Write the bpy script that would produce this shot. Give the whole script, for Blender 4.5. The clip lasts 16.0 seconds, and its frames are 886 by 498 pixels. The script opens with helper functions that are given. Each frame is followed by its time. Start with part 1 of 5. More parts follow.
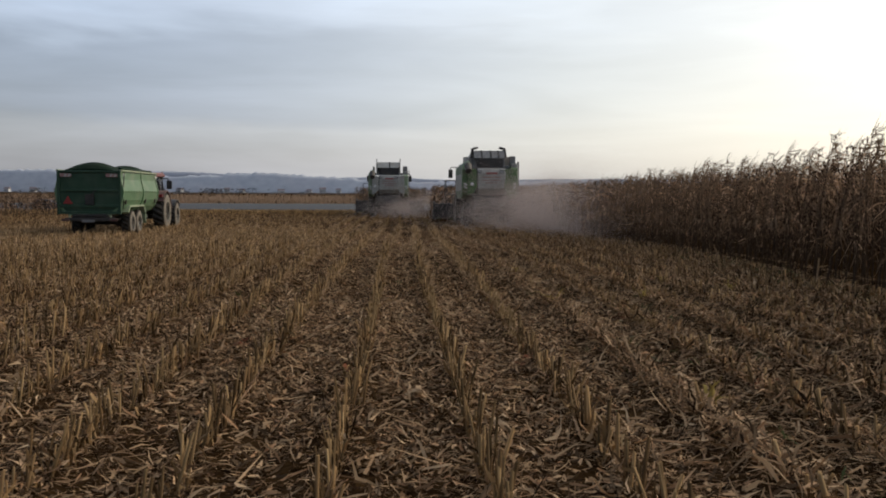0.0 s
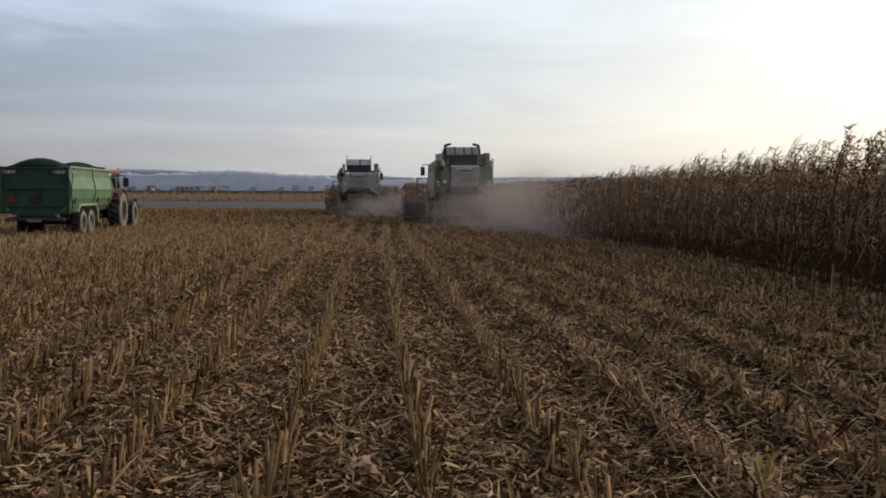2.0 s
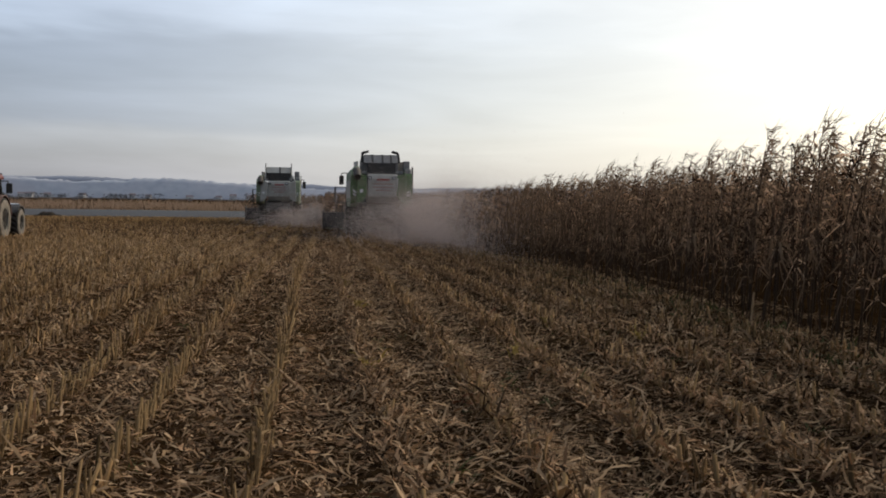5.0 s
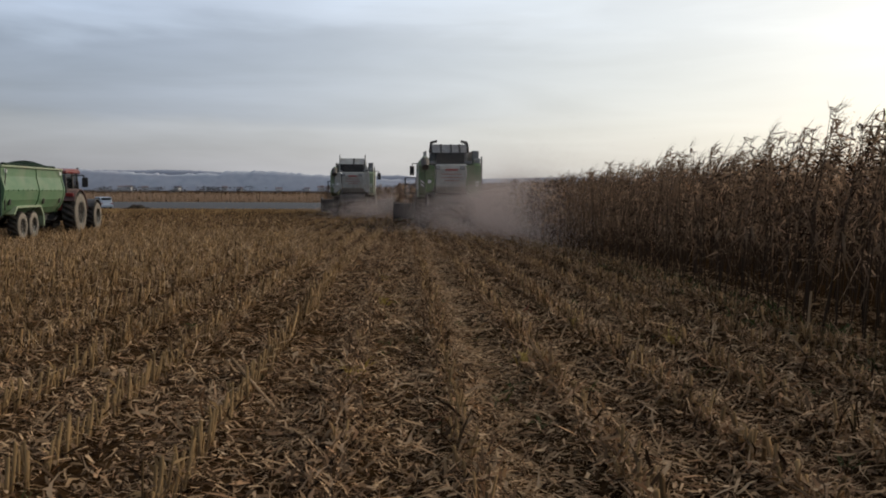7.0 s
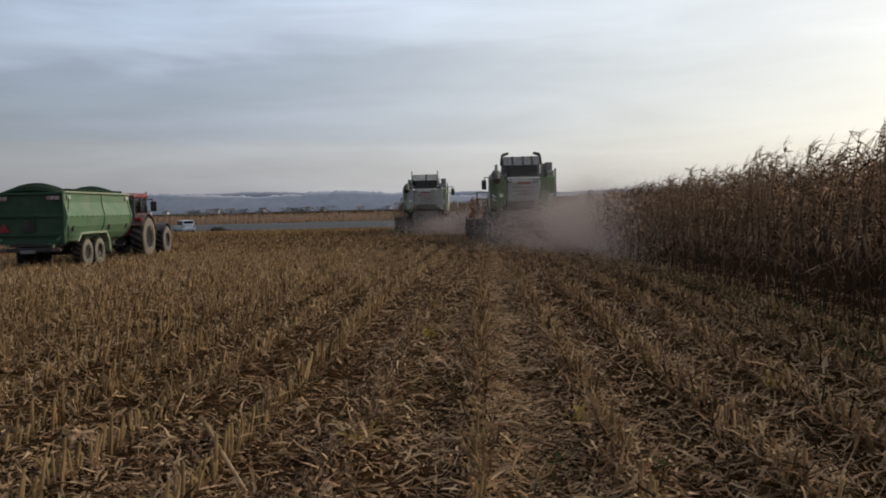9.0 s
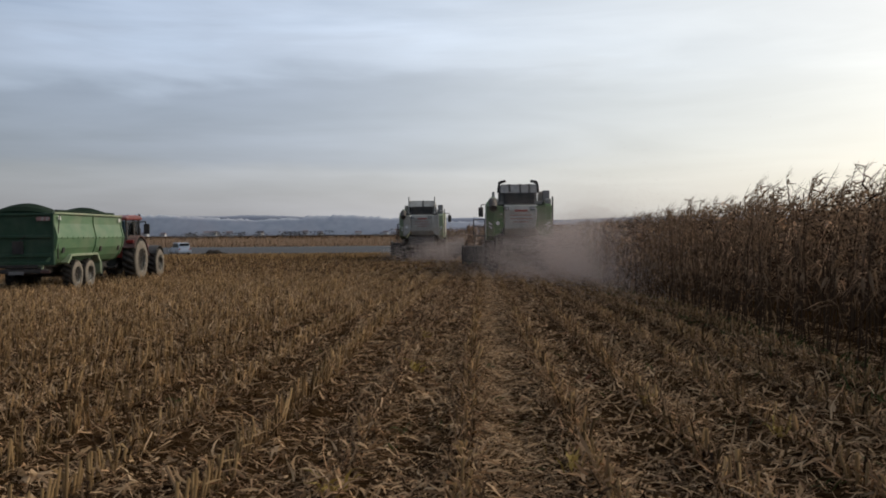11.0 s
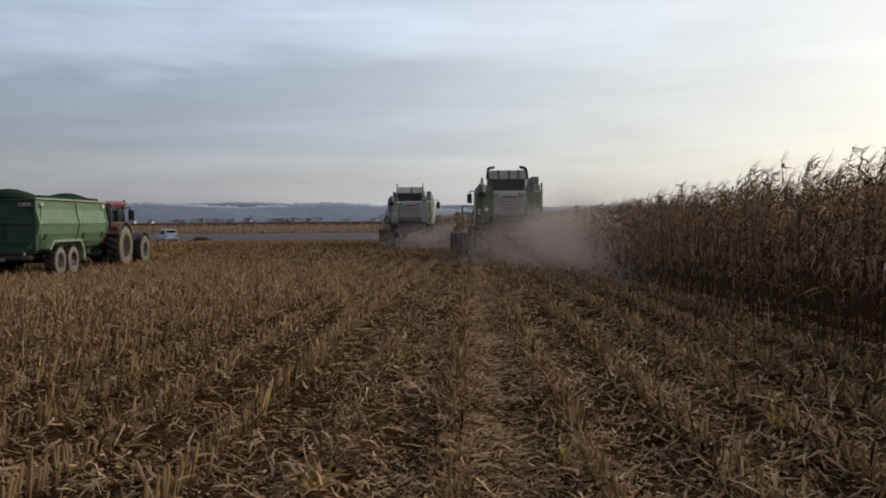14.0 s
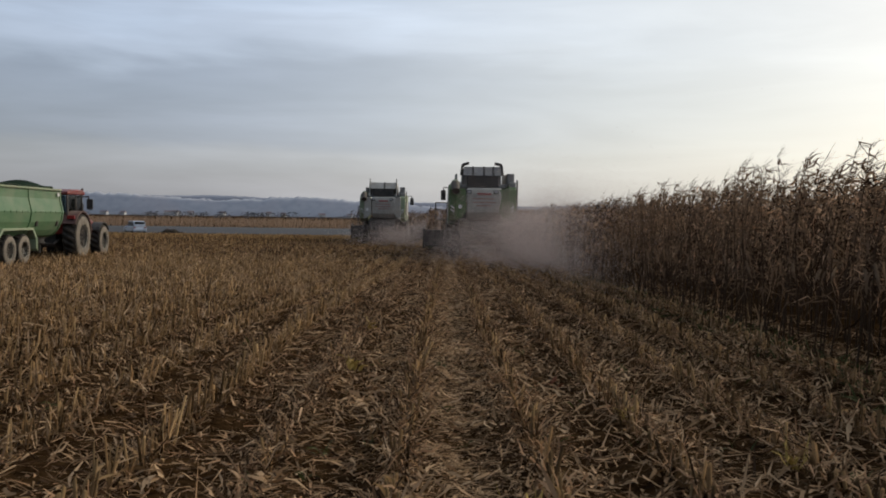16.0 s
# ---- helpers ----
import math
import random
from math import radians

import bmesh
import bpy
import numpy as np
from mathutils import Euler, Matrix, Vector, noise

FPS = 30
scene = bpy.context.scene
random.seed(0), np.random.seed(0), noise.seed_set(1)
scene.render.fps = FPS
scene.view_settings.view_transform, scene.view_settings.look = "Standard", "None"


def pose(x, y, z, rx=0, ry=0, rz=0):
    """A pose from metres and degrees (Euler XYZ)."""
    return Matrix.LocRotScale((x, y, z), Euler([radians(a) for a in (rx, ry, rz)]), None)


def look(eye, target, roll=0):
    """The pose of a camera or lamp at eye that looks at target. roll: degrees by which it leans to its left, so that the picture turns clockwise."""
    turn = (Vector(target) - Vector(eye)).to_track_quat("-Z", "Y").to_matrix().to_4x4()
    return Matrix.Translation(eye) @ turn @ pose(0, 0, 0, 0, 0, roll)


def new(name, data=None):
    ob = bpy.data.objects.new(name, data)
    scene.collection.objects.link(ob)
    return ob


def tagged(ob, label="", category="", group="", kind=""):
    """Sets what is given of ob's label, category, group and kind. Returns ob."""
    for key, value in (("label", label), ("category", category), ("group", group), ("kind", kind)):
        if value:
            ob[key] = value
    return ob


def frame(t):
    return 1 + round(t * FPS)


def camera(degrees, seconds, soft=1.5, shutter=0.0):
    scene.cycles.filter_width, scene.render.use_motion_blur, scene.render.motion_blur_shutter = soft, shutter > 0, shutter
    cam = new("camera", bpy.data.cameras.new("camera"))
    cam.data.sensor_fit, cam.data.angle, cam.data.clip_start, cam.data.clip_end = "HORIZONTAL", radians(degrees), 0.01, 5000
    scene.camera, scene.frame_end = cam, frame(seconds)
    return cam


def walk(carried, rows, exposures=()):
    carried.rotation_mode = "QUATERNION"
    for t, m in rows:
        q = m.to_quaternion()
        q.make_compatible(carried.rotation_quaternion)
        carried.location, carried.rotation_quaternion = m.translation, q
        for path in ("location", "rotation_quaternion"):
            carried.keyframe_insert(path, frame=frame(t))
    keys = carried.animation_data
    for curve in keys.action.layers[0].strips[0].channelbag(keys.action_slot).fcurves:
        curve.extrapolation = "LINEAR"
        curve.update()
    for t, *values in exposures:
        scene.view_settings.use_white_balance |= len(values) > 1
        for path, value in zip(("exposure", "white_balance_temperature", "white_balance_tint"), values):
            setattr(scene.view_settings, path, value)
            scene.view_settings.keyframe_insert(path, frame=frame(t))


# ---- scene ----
cam = camera(53.54, 16.0, soft=1.85)
# seconds, eye x, y, z, yaw, pitch, roll; the maize rows run along +y
ROWS = [
    (0.0, 0.000, -0.001, 1.576, -2.86, -3.66, -0.23),
    (0.5, -0.006, 0.464, 1.581, -3.40, -3.66, -0.29),
    (1.0, 0.005, 0.924, 1.583, -4.01, -3.77, -0.23),
    (1.5, 0.069, 1.361, 1.580, -4.39, -3.82, -0.24),
    (2.0, 0.184, 1.819, 1.577, -4.59, -3.78, -0.25),
    (2.5, 0.345, 2.256, 1.566, -4.58, -3.60, -0.24),
    (3.0, 0.566, 2.692, 1.554, -4.86, -3.31, -0.33),
    (3.5, 0.835, 3.147, 1.552, -5.62, -3.15, -0.44),
    (4.0, 1.071, 3.542, 1.566, -7.28, -3.07, -0.73),
    (4.5, 1.314, 3.880, 1.578, -8.84, -2.99, -0.77),
    (7.0, 2.443, 4.849, 1.603, -2.90, -3.77, -0.25),
    (7.5, 2.588, 5.256, 1.602, -1.54, -3.82, 0.19),
    (8.0, 2.740, 5.690, 1.594, 0.02, -3.68, 0.74),
    (8.5, 2.867, 6.115, 1.583, 1.51, -3.30, 1.29),
    (9.0, 2.888, 6.446, 1.585, 2.32, -2.72, 1.35),
    (9.5, 2.914, 6.660, 1.597, 2.62, -1.90, 1.01),
    (10.0, 2.927, 6.765, 1.620, 2.24, -1.46, 0.58),
    (12.5, 2.959, 6.928, 1.615, 2.12, -0.85, 0.41),
    (13.0, 2.927, 7.012, 1.606, 2.05, -0.87, 0.41),
    (13.5, 2.928, 7.068, 1.597, 2.03, -1.18, 0.48),
    (14.0, 2.944, 7.128, 1.587, 1.42, -1.87, 0.44),
    (14.5, 2.971, 7.237, 1.581, 0.26, -2.79, 0.21),
    (15.0, 3.030, 7.497, 1.568, -0.29, -3.00, -0.13),
    (15.5, 3.080, 7.873, 1.550, -0.23, -2.53, -0.62),
    (16.0, 3.081, 8.295, 1.540, -0.16, -2.01, -0.76),
]
EXPOSURES = [(0.0, 0.04), (4.5, 0.03), (7.0, -0.06), (12.5, -0.06), (16.0, -0.10)]
walk(cam, [(t, pose(x, y, z, 90 + pitch, roll, yaw)) for t, x, y, z, yaw, pitch, roll in ROWS], EXPOSURES)

# ---- light ----
SUN_AZ, SUN_EL = 58.0, 30.0          # degrees right of +y, degrees above the horizon
SUN_DIR = Vector((math.sin(radians(SUN_AZ)) * math.cos(radians(SUN_EL)),
                  math.cos(radians(SUN_AZ)) * math.cos(radians(SUN_EL)), math.sin(radians(SUN_EL))))
sun_data = bpy.data.lights.new("sun", "SUN")
sun_data.energy, sun_data.angle, sun_data.color = 1.45, radians(10), (1.0, 0.86, 0.68)
sun_ob = new("sun", sun_data)
sun_ob.matrix_world = look(SUN_DIR * 100, (0, 0, 0))


def build_world():
    w = bpy.data.worlds.new("hazy_sky")
    scene.world = w
    w.use_nodes = True
    nt = w.node_tree
    nt.nodes.clear()
    N, K = nt.nodes.new, nt.links.new
    tc = N("ShaderNodeTexCoord")
    sky = N("ShaderNodeTexSky")
    sky.sky_type, sky.sun_disc = "NISHITA", False
    sky.sun_elevation, sky.sun_rotation = radians(SUN_EL), radians(SUN_AZ)
    sky.dust_density, sky.air_density = 3.0, 1.0
    sep = N("ShaderNodeSeparateXYZ")
    K(tc.outputs["Generated"], sep.inputs[0])
    # layered cloud: a dark bank low in the sky under paler, torn cloud; noise bends the layers
    mp = N("ShaderNodeMapping")
    mp.inputs["Scale"].default_value = (2.6, 2.6, 17.0)
    mp.inputs["Location"].default_value = (0.35, 0.2, 0.0)
    K(tc.outputs["Generated"], mp.inputs[0])
    no = N("ShaderNodeTexNoise")
    no.inputs["Scale"].default_value, no.inputs["Detail"].default_value = 1.0, 6.0
    no.inputs["Roughness"].default_value, no.inputs["Distortion"].default_value = 0.5, 0.4
    K(mp.outputs[0], no.inputs["Vector"])
    # the layers waver more the higher they lie
    amp = N("ShaderNodeMapRange")
    amp.inputs["From Min"].default_value, amp.inputs["From Max"].default_value = 0.06, 0.20
    amp.inputs["To Min"].default_value, amp.inputs["To Max"].default_value = 0.03, 0.22
    K(sep.outputs[2], amp.inputs[0])
    off = N("ShaderNodeMath"); off.operation = "SUBTRACT"; off.inputs[1].default_value = 0.5
    K(no.outputs["Fac"], off.inputs[0])
    lift = N("ShaderNodeMath"); lift.operation = "MULTIPLY_ADD"
    K(off.outputs[0], lift.inputs[0]); K(amp.outputs[0], lift.inputs[1]); K(sep.outputs[2], lift.inputs[2])
    rp = N("ShaderNodeValToRGB")
    rp.color_ramp.interpolation = "EASE"
    el = rp.color_ramp.elements
    el[0].position, el[0].color = 0.0, (0.44, 0.455, 0.51, 1)
    el[1].position, el[1].color = 1.0, (0.50, 0.53, 0.60, 1)
    for p, c in ((0.066, (0.42, 0.44, 0.505)), (0.088, (0.315, 0.35, 0.445)), (0.145, (0.33, 0.37, 0.465)), (0.178, (0.48, 0.545, 0.67)),
                 (0.205, (0.54, 0.625, 0.775)), (0.245, (0.44, 0.525, 0.675)), (0.40, (0.46, 0.51, 0.62))):
        e = el.new(p); e.color = (*c, 1)
    K(lift.outputs[0], rp.inputs[0])
    # soft mottling
    n3 = N("ShaderNodeTexNoise")
    n3.inputs["Scale"].default_value, n3.inputs["Detail"].default_value = 2.2, 5.0
    K(mp.outputs[0], n3.inputs["Vector"])
    mo = N("ShaderNodeMapRange")
    mo.inputs["From Min"].default_value, mo.inputs["From Max"].default_value = 0.3, 0.7
    mo.inputs["To Min"].default_value, mo.inputs["To Max"].default_value = 0.9, 1.1
    K(n3.outputs["Fac"], mo.inputs[0])
    mh = N("ShaderNodeVectorMath"); mh.operation = "SCALE"
    K(rp.outputs[0], mh.inputs[0]); K(mo.outputs[0], mh.inputs["Scale"])
    # veiled sun: brightening around its direction
    dot = N("ShaderNodeVectorMath"); dot.operation = "DOT_PRODUCT"
    K(tc.outputs["Generated"], dot.inputs[0]); dot.inputs[1].default_value = SUN_DIR
    gl = N("ShaderNodeMapRange"); gl.interpolation_type = "SMOOTHERSTEP"
    gl.inputs["From Min"].default_value, gl.inputs["From Max"].default_value = 0.16, 1.0
    K(dot.outputs["Value"], gl.inputs[0])
    mg = N("ShaderNodeMix"); mg.data_type = "RGBA"
    K(gl.outputs[0], mg.inputs["Factor"]); K(mh.outputs[0], mg.inputs[6])
    mg.inputs[7].default_value = (0.62, 0.625, 0.59, 1)
    # the cloud deck is duller away from the sun
    dk = N("ShaderNodeMapRange"); dk.interpolation_type = "SMOOTHSTEP"
    dk.inputs["From Min"].default_value, dk.inputs["From Max"].default_value = -0.75, 0.77
    dk.inputs["To Min"].default_value, dk.inputs["To Max"].default_value = 0.06, 1.0
    K(dot.outputs["Value"], dk.inputs[0])
    # thin bright streaks of cloud across the glow
    ms = N("ShaderNodeMapping"); ms.inputs["Scale"].default_value = (1.6, 1.6, 13.0); ms.inputs["Rotation"].default_value = (0.10, -0.06, 0.3)
    K(tc.outputs["Generated"], ms.inputs[0])
    n4 = N("ShaderNodeTexNoise"); n4.inputs["Scale"].default_value, n4.inputs["Detail"].default_value = 1.7, 7.0
    n4.inputs["Distortion"].default_value = 0.6
    K(ms.outputs[0], n4.inputs["Vector"])
    st = N("ShaderNodeMapRange")
    st.inputs["From Min"].default_value, st.inputs["From Max"].default_value = 0.35, 0.68
    st.inputs["To Min"].default_value, st.inputs["To Max"].default_value = 0.92, 1.11
    K(n4.outputs["Fac"], st.inputs[0])
    both = N("ShaderNodeMath"); both.operation = "MULTIPLY"
    K(dk.outputs[0], both.inputs[0]); K(st.outputs[0], both.inputs[1])
    md = N("ShaderNodeVectorMath"); md.operation = "SCALE"
    K(mg.outputs[2], md.inputs[0]); K(both.outputs[0], md.inputs["Scale"])
    b1 = N("ShaderNodeBackground"); b1.inputs[1].default_value = 0.97
    K(md.outputs[0], b1.inputs[0])
    b2 = N("ShaderNodeBackground"); b2.inputs[1].default_value = 0.05
    K(sky.outputs[0], b2.inputs[0])
    ad = N("ShaderNodeAddShader")
    K(b1.outputs[0], ad.inputs[0]); K(b2.outputs[0], ad.inputs[1])
    out = N("ShaderNodeOutputWorld")
    K(ad.outputs[0], out.inputs[0])


build_world()


# ---- materials ----
def mat(name, c1, c2, rough=0.8, scale=8.0, metal=0.0, bump=0.2, stretch=(1, 1, 1), island=0.0, stain=None, stain_amount=0.5,
        stain_scale=1.2, translucent=0.0, spec=0.5, gamma=1.0, c3=None):
    m = bpy.data.materials.new(name)
    m.use_nodes = True
    nt = m.node_tree
    N, K = nt.nodes.new, nt.links.new
    bs = nt.nodes["Principled BSDF"]
    bs.inputs["Roughness"].default_value, bs.inputs["Metallic"].default_value = rough, metal
    bs.inputs["Specular IOR Level"].default_value = spec
    tc = N("ShaderNodeTexCoord")
    mp = N("ShaderNodeMapping"); mp.inputs["Scale"].default_value = stretch
    K(tc.outputs["Object"], mp.inputs[0])
    n1 = N("ShaderNodeTexNoise"); n1.inputs["Scale"].default_value = scale; n1.inputs["Detail"].default_value = 5
    K(mp.outputs[0], n1.inputs["Vector"])
    rp = N("ShaderNodeMapRange"); rp.inputs["From Min"].default_value, rp.inputs["From Max"].default_value = 0.3, 0.7
    K(n1.outputs["Fac"], rp.inputs[0])
    mx = N("ShaderNodeMix"); mx.data_type = "RGBA"
    mx.inputs[6].default_value, mx.inputs[7].default_value = (*c1, 1), (*c2, 1)
    col = mx.outputs[2]
    if island:
        ge = N("ShaderNodeNewGeometry")
        bl = N("ShaderNodeMix"); bl.data_type = "FLOAT"; bl.inputs[0].default_value = island
        K(rp.outputs[0], bl.inputs[2]); K(ge.outputs["Random Per Island"], bl.inputs[3])
        pw = N("ShaderNodeMath"); pw.operation = "POWER"; pw.inputs[1].default_value = gamma
        K(bl.outputs[0], pw.inputs[0]); K(pw.outputs[0], mx.inputs["Factor"])
        if c3:
            wn = N("ShaderNodeTexWhiteNoise"); wn.noise_dimensions = "1D"
            K(ge.outputs["Random Per Island"], wn.inputs["W"])
            hue = N("ShaderNodeMix"); hue.data_type = "RGBA"
            hue.inputs[6].default_value, hue.inputs[7].default_value = (*c2, 1), (*c3, 1)
            K(wn.outputs["Value"], hue.inputs["Factor"]); K(hue.outputs[2], mx.inputs[7])
    else:
        K(rp.outputs[0], mx.inputs["Factor"])
    if stain:
        n2 = N("ShaderNodeTexNoise"); n2.inputs["Scale"].default_value = stain_scale; n2.inputs["Detail"].default_value = 6
        K(tc.outputs["Object"], n2.inputs["Vector"])
        r2 = N("ShaderNodeMapRange"); r2.inputs["From Min"].default_value, r2.inputs["From Max"].default_value = 0.45, 0.72
        r2.inputs["To Max"].default_value = stain_amount
        K(n2.outputs["Fac"], r2.inputs[0])
        m2 = N("ShaderNodeMix"); m2.data_type = "RGBA"; m2.inputs[7].default_value = (*stain, 1)
        K(r2.outputs[0], m2.inputs["Factor"]); K(col, m2.inputs[6])
        col = m2.outputs[2]
    K(col, bs.inputs["Base Color"])
    if bump:
        bp = N("ShaderNodeBump"); bp.inputs["Strength"].default_value = bump; bp.inputs["Distance"].default_value = 0.02
        K(n1.outputs["Fac"], bp.inputs["Height"]); K(bp.outputs[0], bs.inputs["Normal"])
    if translucent:
        tr = N("ShaderNodeBsdfTranslucent"); K(col, tr.inputs[0])
        ms = N("ShaderNodeMixShader"); ms.inputs[0].default_value = translucent
        K(bs.outputs[0], ms.inputs[1]); K(tr.outputs[0], ms.inputs[2])
        K(ms.outputs[0], nt.nodes["Material Output"].inputs[0])
    return m


M_SOIL = mat("soil_with_chaff", (0.008, 0.0044, 0.002), (0.045, 0.025, 0.011), 1.0, 14, bump=0.8, stain=(0.085, 0.05, 0.022), stain_amount=0.45, stain_scale=3.0, spec=0.0)
M_STUB = mat("maize_stub", (0.014, 0.0075, 0.003), (0.58, 0.38, 0.18), 0.8, 6, island=0.8, gamma=1.25, bump=0, translucent=0.06, spec=0.04, c3=(0.40, 0.235, 0.105))
M_LITTER = mat("maize_litter", (0.014, 0.007, 0.0034), (0.66, 0.455, 0.265), 0.85, 3, island=0.95, gamma=1.4, bump=0, translucent=0.12, spec=0.05, c3=(0.45, 0.255, 0.135))
M_HUSK = mat("maize_husk", (0.20, 0.125, 0.062), (0.70, 0.505, 0.31), 0.8, 3, island=0.8, bump=0, translucent=0.2, spec=0.08, c3=(0.50, 0.32, 0.175))
M_LEAF = mat("dry_maize_leaf", (0.020, 0.0115, 0.007), (0.90, 0.64, 0.43), 0.8, 3, island=0.95, gamma=2.9, bump=0, translucent=0.50, spec=0.06, c3=(0.56, 0.32, 0.19))
M_COB = mat("dry_cob_husk", (0.10, 0.062, 0.036), (0.27, 0.19, 0.12), 0.8, 3, island=0.8, bump=0, translucent=0.1, spec=0.1)
M_STALK = mat("dry_maize_stalk", (0.022, 0.013, 0.0075), (0.09, 0.056, 0.032), 0.75, 3, island=0.8, bump=0, spec=0.15)
M_TASSEL = mat("maize_tassel", (0.08, 0.05, 0.03), (0.22, 0.15, 0.09), 0.8, 3, island=0.8, bump=0, translucent=0.3, spec=0.1)
M_FARCORN = mat("far_maize", (0.34, 0.24, 0.165), (0.40, 0.28, 0.195), 0.85, 0.05, island=0.4, bump=0, translucent=0.4, spec=0.1)
M_ASPHALT = mat("asphalt", (0.042, 0.043, 0.047), (0.066, 0.067, 0.071), 0.85, 2.0, bump=0.3, spec=0.3)
M_DUST = mat("dust", (0.52, 0.44, 0.41), (0.63, 0.555, 0.525), 1.0, 1, island=0.8, bump=0, translucent=0.5, spec=0.0)


# ---- mesh helpers ----
def mesh_from(name, verts, faces, material):
    """faces: list of integer arrays, each (n, k)"""
    me = bpy.data.meshes.new(name)
    verts = np.asarray(verts, np.float32)
    me.vertices.add(len(verts))
    me.vertices.foreach_set("co", verts.ravel())
    idx = np.concatenate([f.ravel() for f in faces]).astype(np.int32)
    size = np.concatenate([np.full(len(f), f.shape[1]) for f in faces]).astype(np.int32)
    start = np.concatenate([[0], np.cumsum(size)[:-1]]).astype(np.int32)
    me.loops.add(len(idx))
    me.loops.foreach_set("vertex_index", idx)
    me.polygons.add(len(size))
    me.polygons.foreach_set("loop_start", start)
    me.update(calc_edges=True)
    me.materials.append(material)
    return me


class Soup:
    """Collects loose ribbons and tubes and joins them into one mesh."""

    def __init__(self):
        self.v, self.f, self.n = [], [], 0

    def add(self, v, fs):
        self.v.append(v)
        self.f += [f + self.n for f in fs]
        self.n += len(v)

    def ribbons(self, P, D, L, W, droop, seg=3, side=None, rng=None, tip=0.15, belly=0.5, crinkle=0.0, twist=0.45, bend=0.0):
        """Tapering leaf strips that start at P along D and bend down (droop) or up (negative)."""
        n = len(P)
        if n == 0:
            return
        s = np.linspace(0, 1, seg + 1)
        L, W, droop = [np.broadcast_to(np.asarray(a, float), (n,)) for a in (L, W, droop)]
        C = P[:, None] + D[:, None] * (L[:, None] * s)[..., None]
        C[..., 2] -= (droop * L)[:, None] * s ** 2
        if crinkle:
            C[:, 1:] += rng.normal(0, 1, (n, seg, 3)) * (crinkle * L / seg)[:, None, None]
        if side is None:
            side = np.stack([-D[:, 1], D[:, 0], np.zeros(n)], 1) + 1e-4
            side += rng.normal(0, twist, (n, 3))
        side = side / np.linalg.norm(side, axis=1, keepdims=True)
        if bend:
            C += side[:, None] * (L * rng.normal(0, bend, n))[:, None, None] * (s ** 2)[None, :, None]
        prof = (0.55 + belly * np.sin(np.pi * np.minimum(s * 1.3, 1))) * (1 - s ** 3 * (1 - tip))
        off = side[:, None] * (W[:, None] * prof * 0.5)[..., None]
        v = np.stack([C - off, C + off], 2).reshape(-1, 3)
        b = np.arange(n)[:, None] * 2 * (seg + 1) + np.arange(seg)[None] * 2
        b = b.ravel()
        self.add(v, [np.stack([b, b + 1, b + 3, b + 2], 1)])

    def tubes(self, P, Q, r0, r1, k=5, cap=True, rng=None):
        n = len(P)
        if n == 0:
            return
        r0, r1 = [np.broadcast_to(np.asarray(a, float), (n,)) for a in (r0, r1)]
        ax = Q - P
        ax = ax / np.linalg.norm(ax, axis=1, keepdims=True)
        u = np.cross(ax, np.array([0.31, 0.95, 0.05])); u /= np.linalg.norm(u, axis=1, keepdims=True) + 1e-9
        w = np.cross(ax, u)
        a = np.arange(k) * 2 * np.pi / k
        ring = u[:, None] * np.cos(a)[None, :, None] + w[:, None] * np.sin(a)[None, :, None]
        lo = P[:, None] + ring * r0[:, None, None]
        hi = Q[:, None] + ring * r1[:, None, None]
        if rng is not None:      # slanted, torn cut
            hi = hi + ax[:, None] * (ring @ np.array([0.7, 0.5, 0.0]))[..., None] * rng.uniform(-1, 1, (n, 1, 1)) * r1[:, None, None] * 2
        v = np.concatenate([lo, hi], 1).reshape(-1, 3)
        b = (np.arange(n) * 2 * k)[:, None]
        i, j = np.arange(k)[None], (np.arange(k)[None] + 1) % k
        fs = [np.stack([b + i, b + j, b + k + j, b + k + i], -1).reshape(-1, 4)]
        if cap:
            fs.append(b + k + np.arange(k)[None])
        self.add(v, fs)

    def build(self, name, material):
        return new(name, mesh_from(name, np.concatenate(self.v), self.f, material))


def smooth(a, b, x):
    t = np.clip((np.asarray(x, float) - a) / (b - a), 0, 1)
    return t * t * (3 - 2 * t)


def height(x, y):
    """The field sinks a little away from the start of the walk."""
    x, y = np.asarray(x, float), np.asarray(y, float)
    return -0.3 * smooth(18, 42, y) - 0.65 * smooth(75, 120, y) + 0.02 * np.sin(x * 0.9 + 1) * np.sin(y * 0.35) * (1 - smooth(40, 60, y))


ROW0, ROWSTEP = -0.35, 0.805


def drift(x, y):
    """The cut rows veer slightly towards the uncut maize farther out."""
    return 0.4 * smooth(18, 50, y) * (1 - smooth(1, 6, x))


def mound(x, y):
    """Low ridges along the rows and lumps of trash between them."""
    x, y = np.asarray(x, float), np.asarray(y, float)
    rough = 0.6 + 0.7 * smooth(1.2, 2.2, x)
    lump = np.sin(x * 3.1 + 1.7 * np.sin(y * 1.1)) * np.sin(y * 2.3 + 1.3 * np.sin(x * 1.9))
    m = rough * (0.030 * np.cos((x - drift(x, y) - ROW0) / ROWSTEP * 2 * np.pi) + 0.022 * lump) - 0.035 * np.exp(-((x - 3.2) / 0.26) ** 2)
    return m * (1 - smooth(24, 36, y)) * (1 - smooth(8, 10, x)) * smooth(-14, -11, x)


CORN_X, CORN_END = 7.42, 105.0
FRONT_1, FRONT_2 = 55.5, 74.0        # where the two harvesters have cut to
SWATH_1, SWATH_2 = 2.15, -3.9        # outer edges of their swaths


